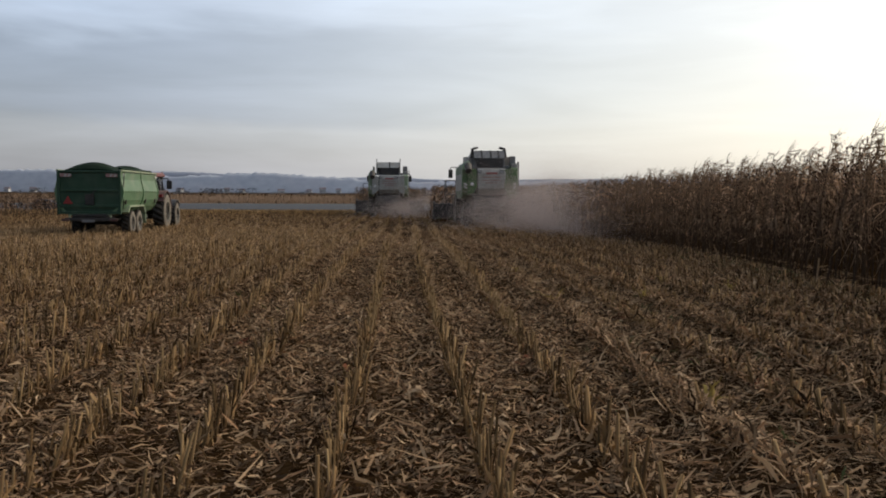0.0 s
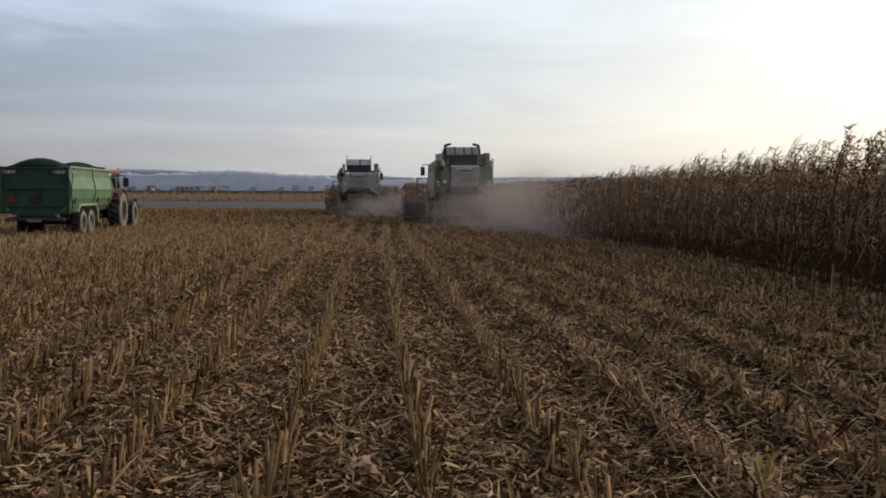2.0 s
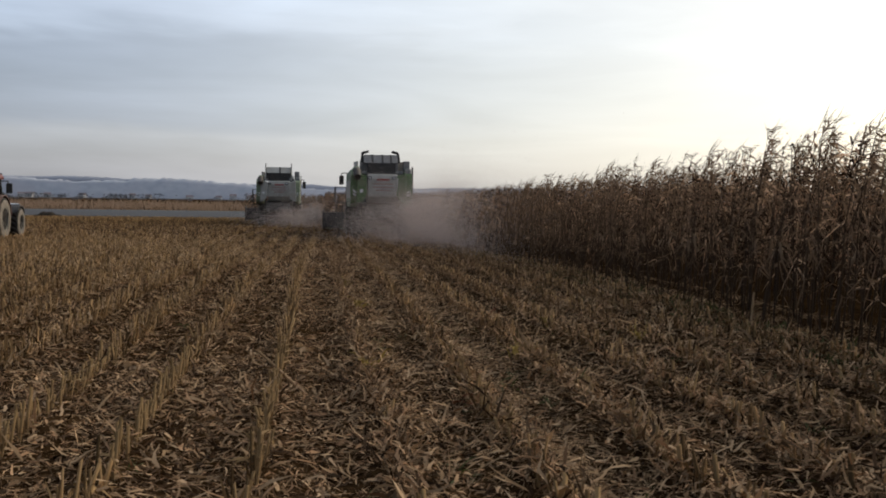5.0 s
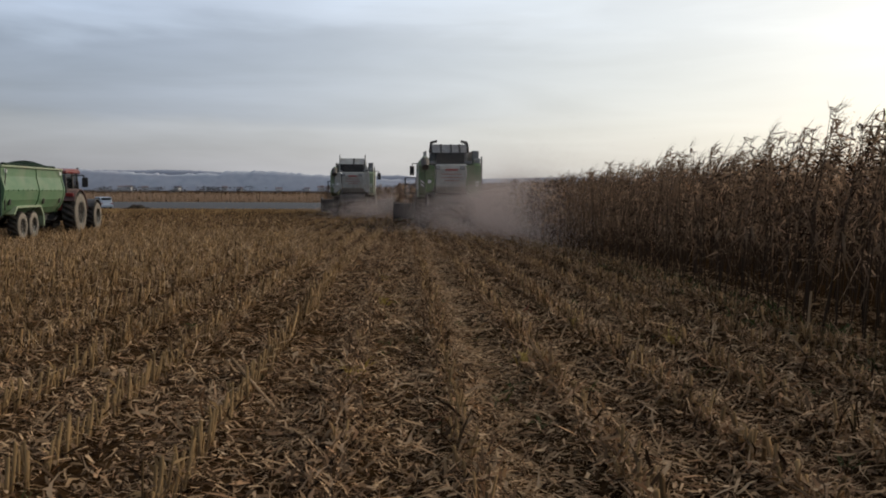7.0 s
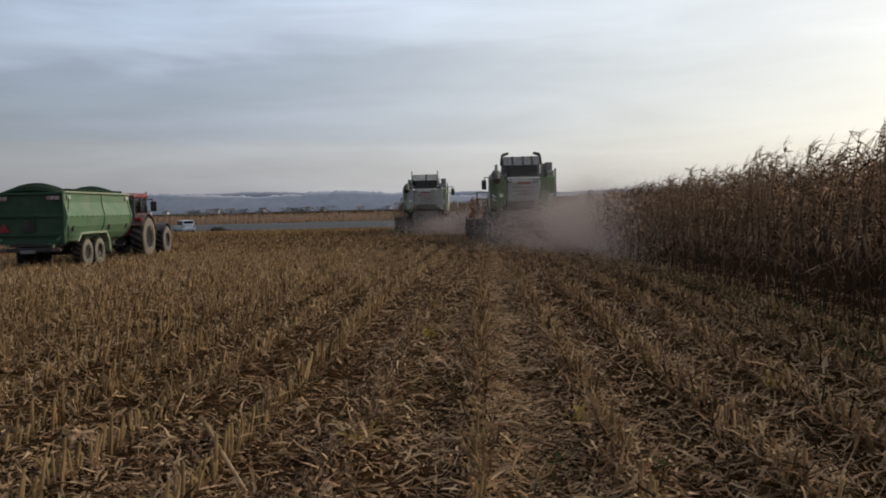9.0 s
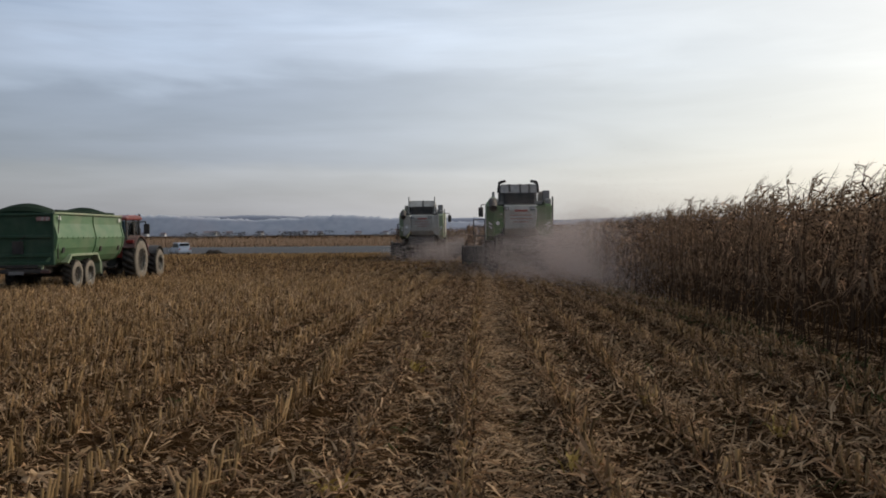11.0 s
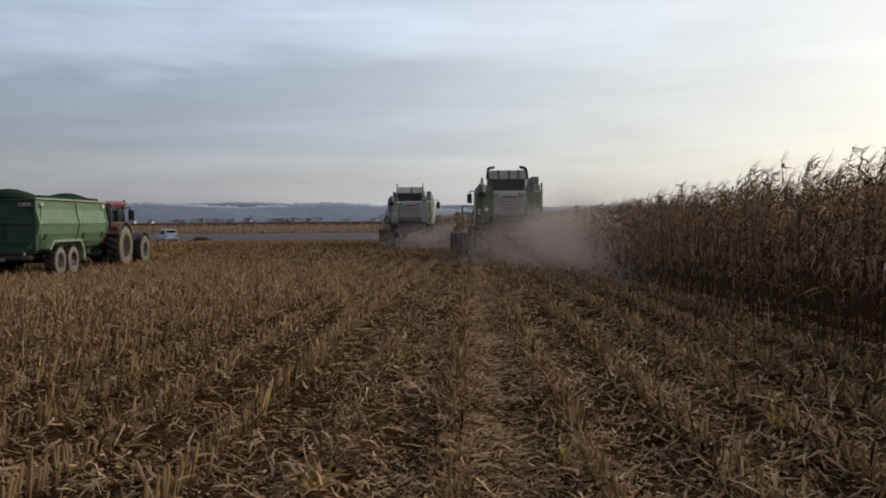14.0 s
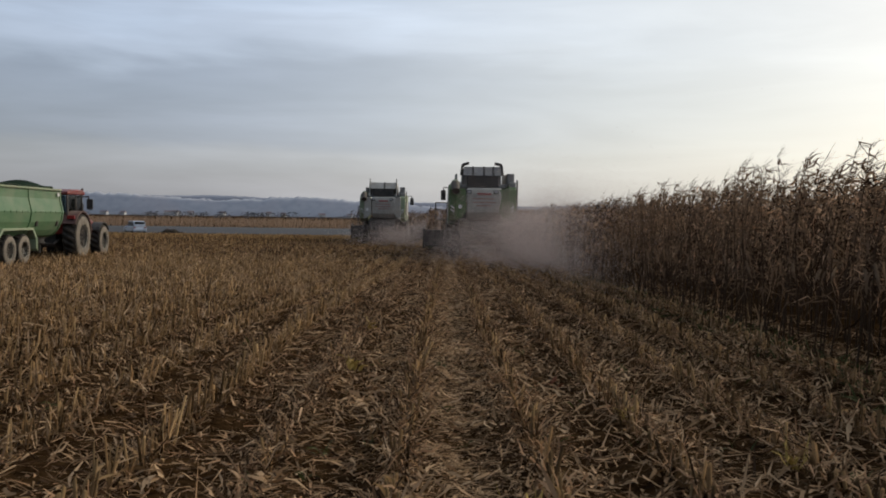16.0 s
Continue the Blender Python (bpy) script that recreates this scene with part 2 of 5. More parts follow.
# ---- ground, road, distance ----
def build_ground():
    def steps(lo, hi, fine_lo, fine_hi, d):
        a = [fine_lo + d * i for i in range(int((fine_hi - fine_lo) / d) + 1)]
        s, p = d, a[-1]
        while p < hi:
            s *= 1.22
            p += s
            a.append(p)
        s, p, b = d, a[0], []
        while p > lo:
            s *= 1.22
            p -= s
            b.append(p)
        return np.array(b[::-1] + a)
    xs, ys = steps(-3500, 3500, -9, 9, 0.2), steps(-1500, 4500, 1, 22, 0.2)
    X, Y = np.meshgrid(xs, ys)
    rng = np.random.default_rng(3)
    near = (1 - smooth(18, 30, Y)) * (np.abs(X) < 14)
    Z = height(X, Y) + mound(X, Y) + near * rng.normal(0, 0.010, X.shape)
    v = np.stack([X, Y, Z], -1).reshape(-1, 3)
    nx, ny = len(xs), len(ys)
    b = (np.arange(ny - 1)[:, None] * nx + np.arange(nx - 1)[None]).ravel()
    ob = new("ground", mesh_from("ground", v, [np.stack([b, b + 1, b + nx + 1, b + nx], 1)], M_SOIL))
    tagged(ob, "brown soil of a harvested maize field strewn with chaff", "ground", kind="structure")


build_ground()


def build_road():
    prof = [(122.5, -1.03), (126, -0.75), (131, -0.45), (134, -0.28), (142, -0.25), (145, -0.45), (151, -1.03)]
    xs = np.linspace(-420, 260, 60)
    v = np.array([[x, y + 0.0 * x, z] for x in xs for y, z in prof])
    k = len(prof)
    b = (np.arange(len(xs) - 1)[:, None] * k + np.arange(k - 1)[None]).ravel()
    ob = new("road", mesh_from("road", v, [np.stack([b, b + k, b + k + 1, b + 1], 1)], M_ASPHALT))
    tagged(ob, "grey asphalt country road on a low embankment", "road", kind="structure")


build_road()


def build_hills():
    def ridge(name, dist, prof, c1, c2, c3, seed, rough):
        r = np.random.default_rng(seed)
        xs = np.linspace(-2600, 2600, 1300)
        h = np.interp(xs, [p[0] for p in prof], [p[1] for p in prof])
        base = np.convolve(np.pad(h, 40, mode="edge"), np.ones(81) / 81, "valid")
        for s, a in ((260, 3.0), (90, 1.6), (28, rough), (9, rough * 0.8), (4.5, rough * 0.6)):
            kx = np.arange(-2600 - s, 2600 + 2 * s, s)
            h = h + a * np.interp(xs, kx, r.uniform(-1, 1, len(kx)))
        n, rows = len(xs), 9
        lines = []
        for k in range(rows + 1):
            f = k / rows
            z = -0.5 + (base - 0.5) * f ** 0.85 if k < rows else h
            lines.append(np.stack([xs, np.full_like(xs, dist - 30 + 33 * f if k < rows else dist + 9), z], 1))
        lines.append(np.stack([xs, np.full_like(xs, dist + 300), np.full_like(xs, -0.5)], 1))
        v = np.concatenate(lines)
        b = (np.arange(rows + 1)[:, None] * n + np.arange(n - 1)[None]).ravel()
        # blue distance haze is mixed straight into the colours of the woods
        m = mat(name + "_haze_tinted_woods", c1, c2, 1.0, 0.045, bump=0, stretch=(1, 0.15, 1.6), stain=c3, stain_amount=0.6, stain_scale=0.012, spec=0.0)
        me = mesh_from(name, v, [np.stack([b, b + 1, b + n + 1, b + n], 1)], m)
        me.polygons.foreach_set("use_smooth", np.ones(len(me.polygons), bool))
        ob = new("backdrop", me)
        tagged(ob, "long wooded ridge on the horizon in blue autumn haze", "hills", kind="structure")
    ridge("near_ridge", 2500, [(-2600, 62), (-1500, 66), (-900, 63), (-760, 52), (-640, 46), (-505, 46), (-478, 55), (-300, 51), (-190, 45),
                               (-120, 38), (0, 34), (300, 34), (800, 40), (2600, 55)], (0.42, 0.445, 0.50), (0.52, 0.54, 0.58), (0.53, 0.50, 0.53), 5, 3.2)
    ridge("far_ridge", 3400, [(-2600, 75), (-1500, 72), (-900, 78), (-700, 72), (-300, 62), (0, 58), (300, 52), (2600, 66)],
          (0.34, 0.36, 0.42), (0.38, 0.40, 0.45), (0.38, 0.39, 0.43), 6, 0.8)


build_hills()


# ---- stubble, litter, standing maize ----
def unit(a):
    return a / np.linalg.norm(a, axis=1, keepdims=True)


def is_standing(x, y):
    return (x > CORN_X - 0.2) | ((x > SWATH_1) & (y > FRONT_1)) | ((x > SWATH_2) & (y > FRONT_2))


NEAR_STUBS = (-0.8, 4.3, 9.0, 12.9)      # the stretch whose stubs stand as single things
SINGLE_STUBS = []


def build_stubble():
    rng = np.random.default_rng(21)
    near, far, leafy = Soup(), Soup(), Soup()
    rows = np.arange(-82, 10) * ROWSTEP + ROW0
    px, py = [], []
    for r in rows:
        y1 = 122
        y0 = max(-12.0, (-r - 9) * 1.45) if r < -3 else -12.0
        if y0 > y1:
            continue
        y = np.concatenate([np.arange(y0, 2, 0.15), np.arange(max(y0, 2.0), 24, 0.060), np.arange(max(y0, 24), 45, 0.085), np.arange(max(y0, 45), y1, 0.19)])
        y = y + rng.uniform(-0.06, 0.06, len(y))
        firm = 0.3 < r < 1.5
        keep = rng.random(len(y)) > (0.02 if firm else 0.10 if r < 1.5 else 0.18) + (0.14 if r < 1.5 else 0.25) * np.sin(y * 0.9 + r * 5) * np.sin(y * 2.3 + r) + (0.72 if abs(r - 2.06) < 0.2 else 0.0)
        y = y[keep]
        px.append(r + drift(r, y) + rng.normal(0, 0.022, len(y)) + 0.03 * np.sin(y * 0.23 + r * 3)); py.append(y)
    x, y = np.concatenate(px), np.concatenate(py)
    ok = ~is_standing(x, y)
    x, y = x[ok], y[ok]
    single = (x > NEAR_STUBS[0]) & (x < NEAR_STUBS[1]) & (y > NEAR_STUBS[2]) & (y < NEAR_STUBS[3])
    SINGLE_STUBS.extend(zip(x[single].tolist(), y[single].tolist()))
    x, y = x[~single], y[~single]
    n = len(x)
    tall = np.where(x < 1.6, 1.0, 0.9) * (1 - 0.12 * smooth(18, 30, y))
    h = rng.uniform(0.14, 0.31, n) * tall * np.where(x < 0.2, 1.14, 1.0) * np.where((x > 0.2) & (x < 1.7), 1.12, 1.0)
    h *= np.where(rng.random(n) < 0.12, 0.5, 1)
    P = np.stack([x, y, height(x, y) - 0.03], 1)
    lean = rng.normal(0, 0.17, (n, 2)) + np.array([0.03, 0.05])
    Q = P + np.stack([lean[:, 0] * h, lean[:, 1] * h, h + 0.03], 1)
    r0 = rng.uniform(0.0065, 0.0135, n) * np.where(x > 1.7, 1.3, 1.0)
    nr = (y < 24) & (y > 2)
    near.tubes(P[nr], Q[nr], r0[nr], r0[nr] * 0.85, 4, True, rng)
    fr = ~nr
    far.tubes(P[fr], Q[fr], r0[fr] * 1.25, r0[fr] * 1.1, 3, True)
    # leaf sheaths: some cling upright to the stubs, some hang torn
    for reps, upright, sel in ((2, True, nr & (x > -9)), (1, True, nr & (x <= -9)), (3, False, nr & (x > -7)), (1, True, fr & (y > 2)),
                               (1, True, fr & (y > 2) & (y < 46) & (x > -16)), (1, False, fr & (y > 2) & (y < 46) & (x > -16))):
        for _ in range(reps):
            m = sel & (rng.random(n) < 0.75)
            k = m.sum()
            a = rng.uniform(0, 2 * np.pi, k)
            rise = rng.uniform(1.6, 4.0, k) if upright else rng.uniform(0.2, 1.3, k)
            D = unit(np.stack([np.cos(a) * 0.34, np.sin(a) * 0.45, rise], 1))
            S = P[m] + (Q[m] - P[m]) * rng.uniform(0.0, 0.3 if upright else 0.75, (k, 1))
            S[:, :2] += np.stack([np.cos(a), np.sin(a)], 1) * 0.008
            leafy.ribbons(S, D, h[m] * rng.uniform(0.5, 0.95, k) if upright else rng.uniform(0.08, 0.24, k), rng.uniform(0.014, 0.034, k) * np.where(y[m] > 26, 1.4, 1),
                          rng.uniform(0.0, 0.25, k) if upright else rng.uniform(0.3, 1.5, k), 2 if upright else 3, rng=rng, crinkle=0.12, bend=0.15)
    o = near.build("maize_stubble", M_STUB)
    tagged(o, "cut straw-yellow maize stubs standing in long rows", "stubble", kind="stuff")
    o = far.build("maize_stubble", M_STUB)
    tagged(o, "far rows of cut straw-yellow maize stubs", "stubble", kind="stuff")
    o = leafy.build("torn_leaf_sheaths", M_STUB)
    tagged(o, "torn dry leaf sheaths hanging on the maize stubs", "stubble", kind="stuff")


build_stubble()


def build_litter():
    rng = np.random.default_rng(22)

    def scatter(soup, x0, x1, y0, y1, density, length, width, lift, seg, tilt=0.18, wide=False, rows=0.0):
        n = int((x1 - x0) * (y1 - y0) * density)
        x, y = rng.uniform(x0, x1, n), rng.uniform(y0, y1, n)
        if rows:        # trash caught on the stubs
            x = np.round((x - ROW0) / ROWSTEP) * ROWSTEP + ROW0 + rng.normal(0, rows, n)
            x += drift(x, y)
        out = np.maximum(np.maximum(-0.52 * y - 1.5 - x, x - 0.78 * y - 1.8), 0)
        ok = ((rng.random(n) < np.exp(-out / 1.6) * smooth(-2.5, 3.0, y)) | wide) & ~(((x < CORN_X - 0.3) & is_standing(x, y)))
        if not rows:    # uneven cover, thinned along the rows to darken their feet
            dr = np.sin(x * 2.1 + np.sin(y * 1.3) * 1.4) * np.sin(y * 1.7 + 1.2 * np.sin(x * 1.1))
            ok &= rng.random(n) < 0.74 + 0.18 * dr - 0.20 * np.cos((x - drift(x, y) - ROW0) / ROWSTEP * 2 * np.pi)
            # thinned again far left, so bare soil darkens the shaded row gaps
            ok &= (rng.random(n) < np.where((x < 1.3) & (y > 14), 0.85, 1.0)) | wide
        x, y = x[ok], y[ok]
        n = len(x)
        a = rng.uniform(0, 2 * np.pi, n)
        D = unit(np.stack([np.cos(a), np.sin(a), rng.normal(tilt * 0.5, tilt, n)], 1))
        z = height(x, y) + mound(x, y) + rng.uniform(0.004, lift, n)
        s = np.clip(rng.lognormal(0, 0.45, n), 0.4, 2.0)
        soup.ribbons(np.stack([x, y, z], 1), D, length * s, width * rng.uniform(0.5, 1.4, n), rng.normal(0.2, 0.3, n), seg, rng=rng, tip=0.3,
                     crinkle=0.13, bend=0.4 if seg > 1 else 0, twist=0.4)
    a, b = Soup(), Soup()
    # torn leaf blades
    scatter(a, -7, 9, -2.5, 7, 430, 0.078, 0.024, 0.035, 2)
    scatter(a, -9, 9, 7, 13, 520, 0.072, 0.023, 0.035, 2)
    scatter(a, -12, 9, 13, 20, 300, 0.095, 0.027, 0.035, 1)
    scatter(a, -18, 9, 20, 30, 220, 0.14, 0.036, 0.04, 1, 0.10)
    scatter(a, -24, 9, 30, 42, 130, 0.19, 0.045, 0.06, 1, 0.14)
    scatter(a, -40, 8, 42, 70, 44, 0.30, 0.08, 0.08, 1, 0.14)
    # fibres and chips
    scatter(a, -7, 9, -2.5, 7, 380, 0.085, 0.008, 0.045, 2, 0.25)
    scatter(a, -9, 9, 7, 13, 340, 0.095, 0.009, 0.05, 2, 0.25)
    scatter(a, -12, 9, 13, 20, 170, 0.11, 0.013, 0.045, 1, 0.25)
    scatter(a, -7, 9, -2.5, 7, 600, 0.045, 0.018, 0.025, 1)
    scatter(a, -9, 9, 7, 13, 450, 0.05, 0.021, 0.025, 1)
    # trash caught along the rows, most of it in the fresh swath
    scatter(a, 1.6, 7.2, -2.5, 13, 260, 0.10, 0.022, 0.15, 2, 0.7, rows=0.065)
    scatter(a, 1.6, 7.2, 13, 30, 230, 0.11, 0.026, 0.17, 1, 0.7, rows=0.07)
    scatter(a, 1.6, 7.2, 30, 46, 70, 0.17, 0.045, 0.17, 1, 0.6, rows=0.08)
    scatter(a, -10, 1.6, -2.5, 16, 60, 0.10, 0.020, 0.10, 2, 0.5, rows=0.06)
    # the rest of the field
    scatter(a, -26, 8, -12, 34, 44, 0.13, 0.034, 0.045, 1, 0.15, True)
    scatter(b, 1.8, 7.2, -2.5, 20, 110, 0.12, 0.020, 0.06, 2, 0.25)
    scatter(b, -8, 8, -2.5, 13, 75, 0.11, 0.022, 0.06, 3, 0.3)
    scatter(b, -12, 8, 13, 20, 50, 0.11, 0.025, 0.06, 2, 0.3)
    scatter(b, -14, 8, 20, 30, 20, 0.14, 0.036, 0.07, 2)
    d = Soup()
    scatter(d, -16, 1.6, 13, 24, 90, 0.12, 0.026, 0.20, 1, 0.9, rows=0.055)
    scatter(d, -24, 1.6, 24, 46, 60, 0.17, 0.042, 0.20, 1, 0.9, rows=0.06)
    tagged(d.build("row_sheaths", M_HUSK), "straw-coloured torn sheaths caught along the stubble rows", "stubble", kind="stuff")
    o = a.build("maize_litter", M_LITTER)
    tagged(o, "brown shredded maize leaves and stalk bits covering the soil", "crop litter", kind="stuff")
    o = b.build("husk_litter", M_HUSK)
    tagged(o, "pale papery maize husks lying among the stubble", "crop litter", kind="stuff")
    # fine chaff pressed into the wheel track
    c = Soup()
    n = 26000
    x, y = rng.normal(3.22, 0.24, n), 4 + 48 * rng.random(n) ** 1.5
    g = rng.uniform(0, 2 * np.pi, n)
    D = unit(np.stack([np.cos(g), np.sin(g), rng.normal(0, 0.06, n)], 1))
    c.ribbons(np.stack([x, y, height(x, y) + mound(x, y) + rng.uniform(0.01, 0.04, n)], 1), D, rng.uniform(0.025, 0.075, n) * (1 + y / 30), 0.009 * (1 + y / 16), 0.0, 1, rng=rng)
    o = c.build("track_chaff", M_HUSK)
    tagged(o, "pale fine chaff pressed flat in a wheel track", "crop litter", kind="stuff")


build_litter()


def stand(y):
    """How much taller or lower the uncut maize grows along its edge."""
    return 0.04 + 0.13 * (1 - smooth(13, 18, y)) - 0.18 * smooth(16, 20.5, y) + 0.03 * smooth(24, 38, y)


def maize(soups, x, y, rng, detail=2, tall=2.45, wind=0.35):
    """Dry standing plants: stalk, hanging leaves, cob and tassel."""
    stalk, leaf, tassel, husk = soups
    n = len(x)
    h = (tall + stand(y)) * rng.uniform(0.93, 1.02, n)
    base = np.stack([x, y, height(x, y) - 0.02], 1)
    lean = np.stack([rng.normal(0.04, 0.07, n), rng.normal(0, 0.07, n)], 1)
    mid = base + np.stack([lean[:, 0] * h * 0.55, lean[:, 1] * h * 0.55, h * 0.55], 1)
    top = mid + np.stack([(lean[:, 0] * 2 + 0.10) * h * 0.45, lean[:, 1] * h * 0.6, h * 0.45], 1)
    k = 4 if detail > 1 else 3
    stalk.tubes(base, mid, 0.011, 0.009, k, False)
    stalk.tubes(mid, top, 0.009, 0.003, 3, False)
    nl = {2: 25, 1: 16, 0: 7}[detail]
    for i in range(nl):
        f = (i + rng.uniform(0.2, 0.9, n)) / nl
        s = 0.10 + 0.88 * f ** 0.5
        S = np.where((s < 0.55)[:, None], base + (mid - base) * (s / 0.55)[:, None], mid + (top - mid) * ((s - 0.55) / 0.45)[:, None])
        a = rng.uniform(0, 2 * np.pi, n)
        up = rng.uniform(0.2, 1.2, n) * np.where(s > 0.7, 1.2, 1.0)
        D = unit(np.stack([np.cos(a) + wind * smooth(0.4, 1, s) * 2.6, np.sin(a), up], 1))
        dr = np.where(s > 0.8, rng.uniform(0.1, 1.0, n), rng.uniform(0.5, 2.0, n))
        leaf.ribbons(S, D, rng.uniform(0.16, 0.46, n) * np.where(s > 0.86, 0.8, 1.0), rng.uniform(0.015, 0.038, n) * (1 if detail > 1 else 1.7), dr,
                     {2: 3, 1: 3, 0: 2}[detail], rng=rng, tip=0.1, crinkle=0.42, twist=0.9)
    nt = {2: 7, 1: 4, 0: 2}[detail]
    for i in range(nt):
        a = rng.uniform(0, 2 * np.pi, n)
        D = unit(np.stack([np.cos(a) * 0.35 + wind * 2.4, np.sin(a) * 0.35, np.full(n, 1.0)], 1))
        tassel.ribbons(top - (top - mid) * rng.uniform(0, 0.08, (n, 1)), D, rng.uniform(0.14, 0.30, n), 0.009 if detail > 1 else 0.016, rng.uniform(-0.1, 0.4, n), 2, rng=rng)
    if detail > 0:
        m = rng.random(n) < 0.4
        k = m.sum()
        a = rng.uniform(0, 2 * np.pi, k)
        S = base[m] + (mid[m] - base[m]) * rng.uniform(0.65, 0.98, (k, 1))
        out = np.stack([np.cos(a) * 0.09, np.sin(a) * 0.09, rng.uniform(-0.16, 0.12, k)], 1)
        husk.tubes(S, S + out * 0.8, 0.014, 0.023, 5, False)
        husk.tubes(S + out * 0.8, S + out * 1.9, 0.023, 0.006, 5, True)


SINGLE_PLANTS = []


def build_corn():
    rng = np.random.default_rng(33)
    soups = [Soup() for _ in range(4)]

    def block(x0, nrows, y0, y1, detail, step, tall=2.45):
        for i in range(nrows):
            y = np.arange(y0, y1, step) + rng.uniform(-0.05, 0.05, len(np.arange(y0, y1, step)))
            y = y[rng.random(len(y)) > 0.06]
            if i == 0 and detail == 2:
                SINGLE_PLANTS.extend((x0 + float(rng.normal(0, 0.04)), yy) for yy in y[(y > 9) & (y < 31)].tolist())
                y = y[(y <= 9) | (y >= 31)]
            maize(soups, x0 + i * ROWSTEP + rng.normal(0, 0.04, len(y)), y, rng, detail, tall)
    block(CORN_X + 0.05, 4, 5.0, 34, 2, 0.17)
    block(CORN_X + 0.05 + 4 * ROWSTEP, 4, 5.0, 34, 1, 0.2)
    block(CORN_X + 0.05 + 8 * ROWSTEP, 14, 5.0, 44, 0, 0.22)
    block(CORN_X + 0.05, 5, -12.0, 5.0, 0, 0.2)
    block(CORN_X + 0.05, 4, 34, CORN_END, 1, 0.19)
    block(CORN_X + 0.05 + 4 * ROWSTEP, 6, 34, CORN_END, 0, 0.25)
    block(SWATH_1 + 0.3, 7, FRONT_1 + 0.6, FRONT_1 + 12, 1, 0.2)
    block(SWATH_2 + 0.3, 8, FRONT_2 + 0.6, CORN_END, 0, 0.22)
    # a strip left standing at the far edge of the field
    for i in range(5):
        x = np.arange(-75, -22.6 + 0.2 * i, 0.2)
        maize(soups, x + rng.normal(0, 0.05, len(x)), 64.5 + i * 0.8 + rng.normal(0, 0.1, len(x)), rng, 0 if i > 1 else 1, 1.75, 0.1)
    for s, nm, m, lab in zip(soups, ("maize_stalks", "maize_leaves", "maize_tassels", "maize_cobs"), (M_STALK, M_LEAF, M_TASSEL, M_COB),
                             ("brown dry stalks of the standing maize", "withered brown leaves of the standing maize",
                              "thin dry tassels on top of the standing maize", "pale husk-wrapped cobs on the standing maize")):
        tagged(s.build(nm, m), lab, "maize", kind="stuff")
    # the ripe field beyond the road
    far = Soup()
    for i in range(9):
        yy = 154 + i * (2.5 + i)
        x = np.arange(-220, 60, 0.36)
        n = len(x)
        x = x + rng.uniform(-0.2, 0.2, n)
        P = np.stack([x, yy + rng.uniform(-0.8, 0.8, n), np.full(n, -1.0)], 1)
        for j in range(4):
            a = rng.uniform(0, 2 * np.pi, n)
            S = P + np.stack([np.zeros(n), np.zeros(n), rng.uniform(0, 1.55, n)], 1)
            D = unit(np.stack([np.cos(a) * 0.35, np.sin(a) * 0.35, np.ones(n)], 1))
            far.ribbons(S, D, rng.uniform(0.8, 1.2, n), 0.24, rng.uniform(0, 0.3, n), 1, rng=rng)
    tagged(far.build("far_maize", M_FARCORN), "tan ripe maize field beyond the road", "maize", kind="stuff")


build_corn()


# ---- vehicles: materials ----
# trailer paint of the side walls: dust plus sunlight put into the colour
M_SIDE = mat("dusty_sunlit_green_paint", (0.075, 0.16, 0.075), (0.115, 0.20, 0.10), 0.55, 2, bump=0.05, stretch=(1, 1, 3), stain=(0.19, 0.225, 0.14), stain_amount=0.6, stain_scale=1.2)
# the same paint, darkened for the end walls to hold the tailgate's shade
M_GREEN = mat("shaded_trailer_green_paint", (0.014, 0.046, 0.022), (0.022, 0.064, 0.031), 0.5, 3, bump=0.05, stain=(0.07, 0.09, 0.06), stain_amount=0.45, stain_scale=1.5)
M_GREEN2 = mat("dusty_light_green_paint", (0.20, 0.255, 0.155), (0.27, 0.32, 0.20), 0.6, 3, bump=0.05, stain=(0.30, 0.27, 0.19), stain_amount=0.6)
M_DKGREEN = mat("dark_green_tarpaulin", (0.006, 0.017, 0.009), (0.014, 0.03, 0.016), 0.9, 6, bump=0.3, stain=(0.025, 0.03, 0.022), spec=0.1)
M_RED = mat("tractor_red_paint", (0.15, 0.013, 0.012), (0.20, 0.022, 0.018), 0.35, 3, bump=0.03, stain=(0.22, 0.12, 0.09), stain_amount=0.45)
M_FENDER = mat("dusty_fender", (0.07, 0.03, 0.025), (0.13, 0.07, 0.055), 0.7, 3, bump=0.05, stain=(0.18, 0.14, 0.11), stain_amount=0.6)
M_REFLECT = mat("red_reflector", (0.22, 0.022, 0.022), (0.30, 0.035, 0.032), 0.3, 20, bump=0.1)
M_WHITE = mat("white_paint", (0.62, 0.63, 0.62), (0.75, 0.75, 0.73), 0.4, 4, bump=0.03, stain=(0.40, 0.36, 0.30), stain_amount=0.5)
M_PANEL = mat("dusty_pale_panel", (0.30, 0.295, 0.265), (0.43, 0.415, 0.375), 0.55, 3, bump=0.05, stain=(0.33, 0.28, 0.22), stain_amount=0.6)
M_LIME = mat("harvester_green_paint", (0.05, 0.115, 0.028), (0.085, 0.16, 0.045), 0.5, 3, bump=0.04, stain=(0.19, 0.17, 0.12), stain_amount=0.8)
M_DARK = mat("dark_steel", (0.022, 0.022, 0.022), (0.055, 0.05, 0.045), 0.6, 5, metal=0.2, bump=0.1, stain=(0.13, 0.10, 0.075), stain_amount=0.5)
M_GREY = mat("grey_steel", (0.16, 0.16, 0.16), (0.26, 0.25, 0.24), 0.55, 5, metal=0.3, bump=0.08, stain=(0.2, 0.16, 0.12))
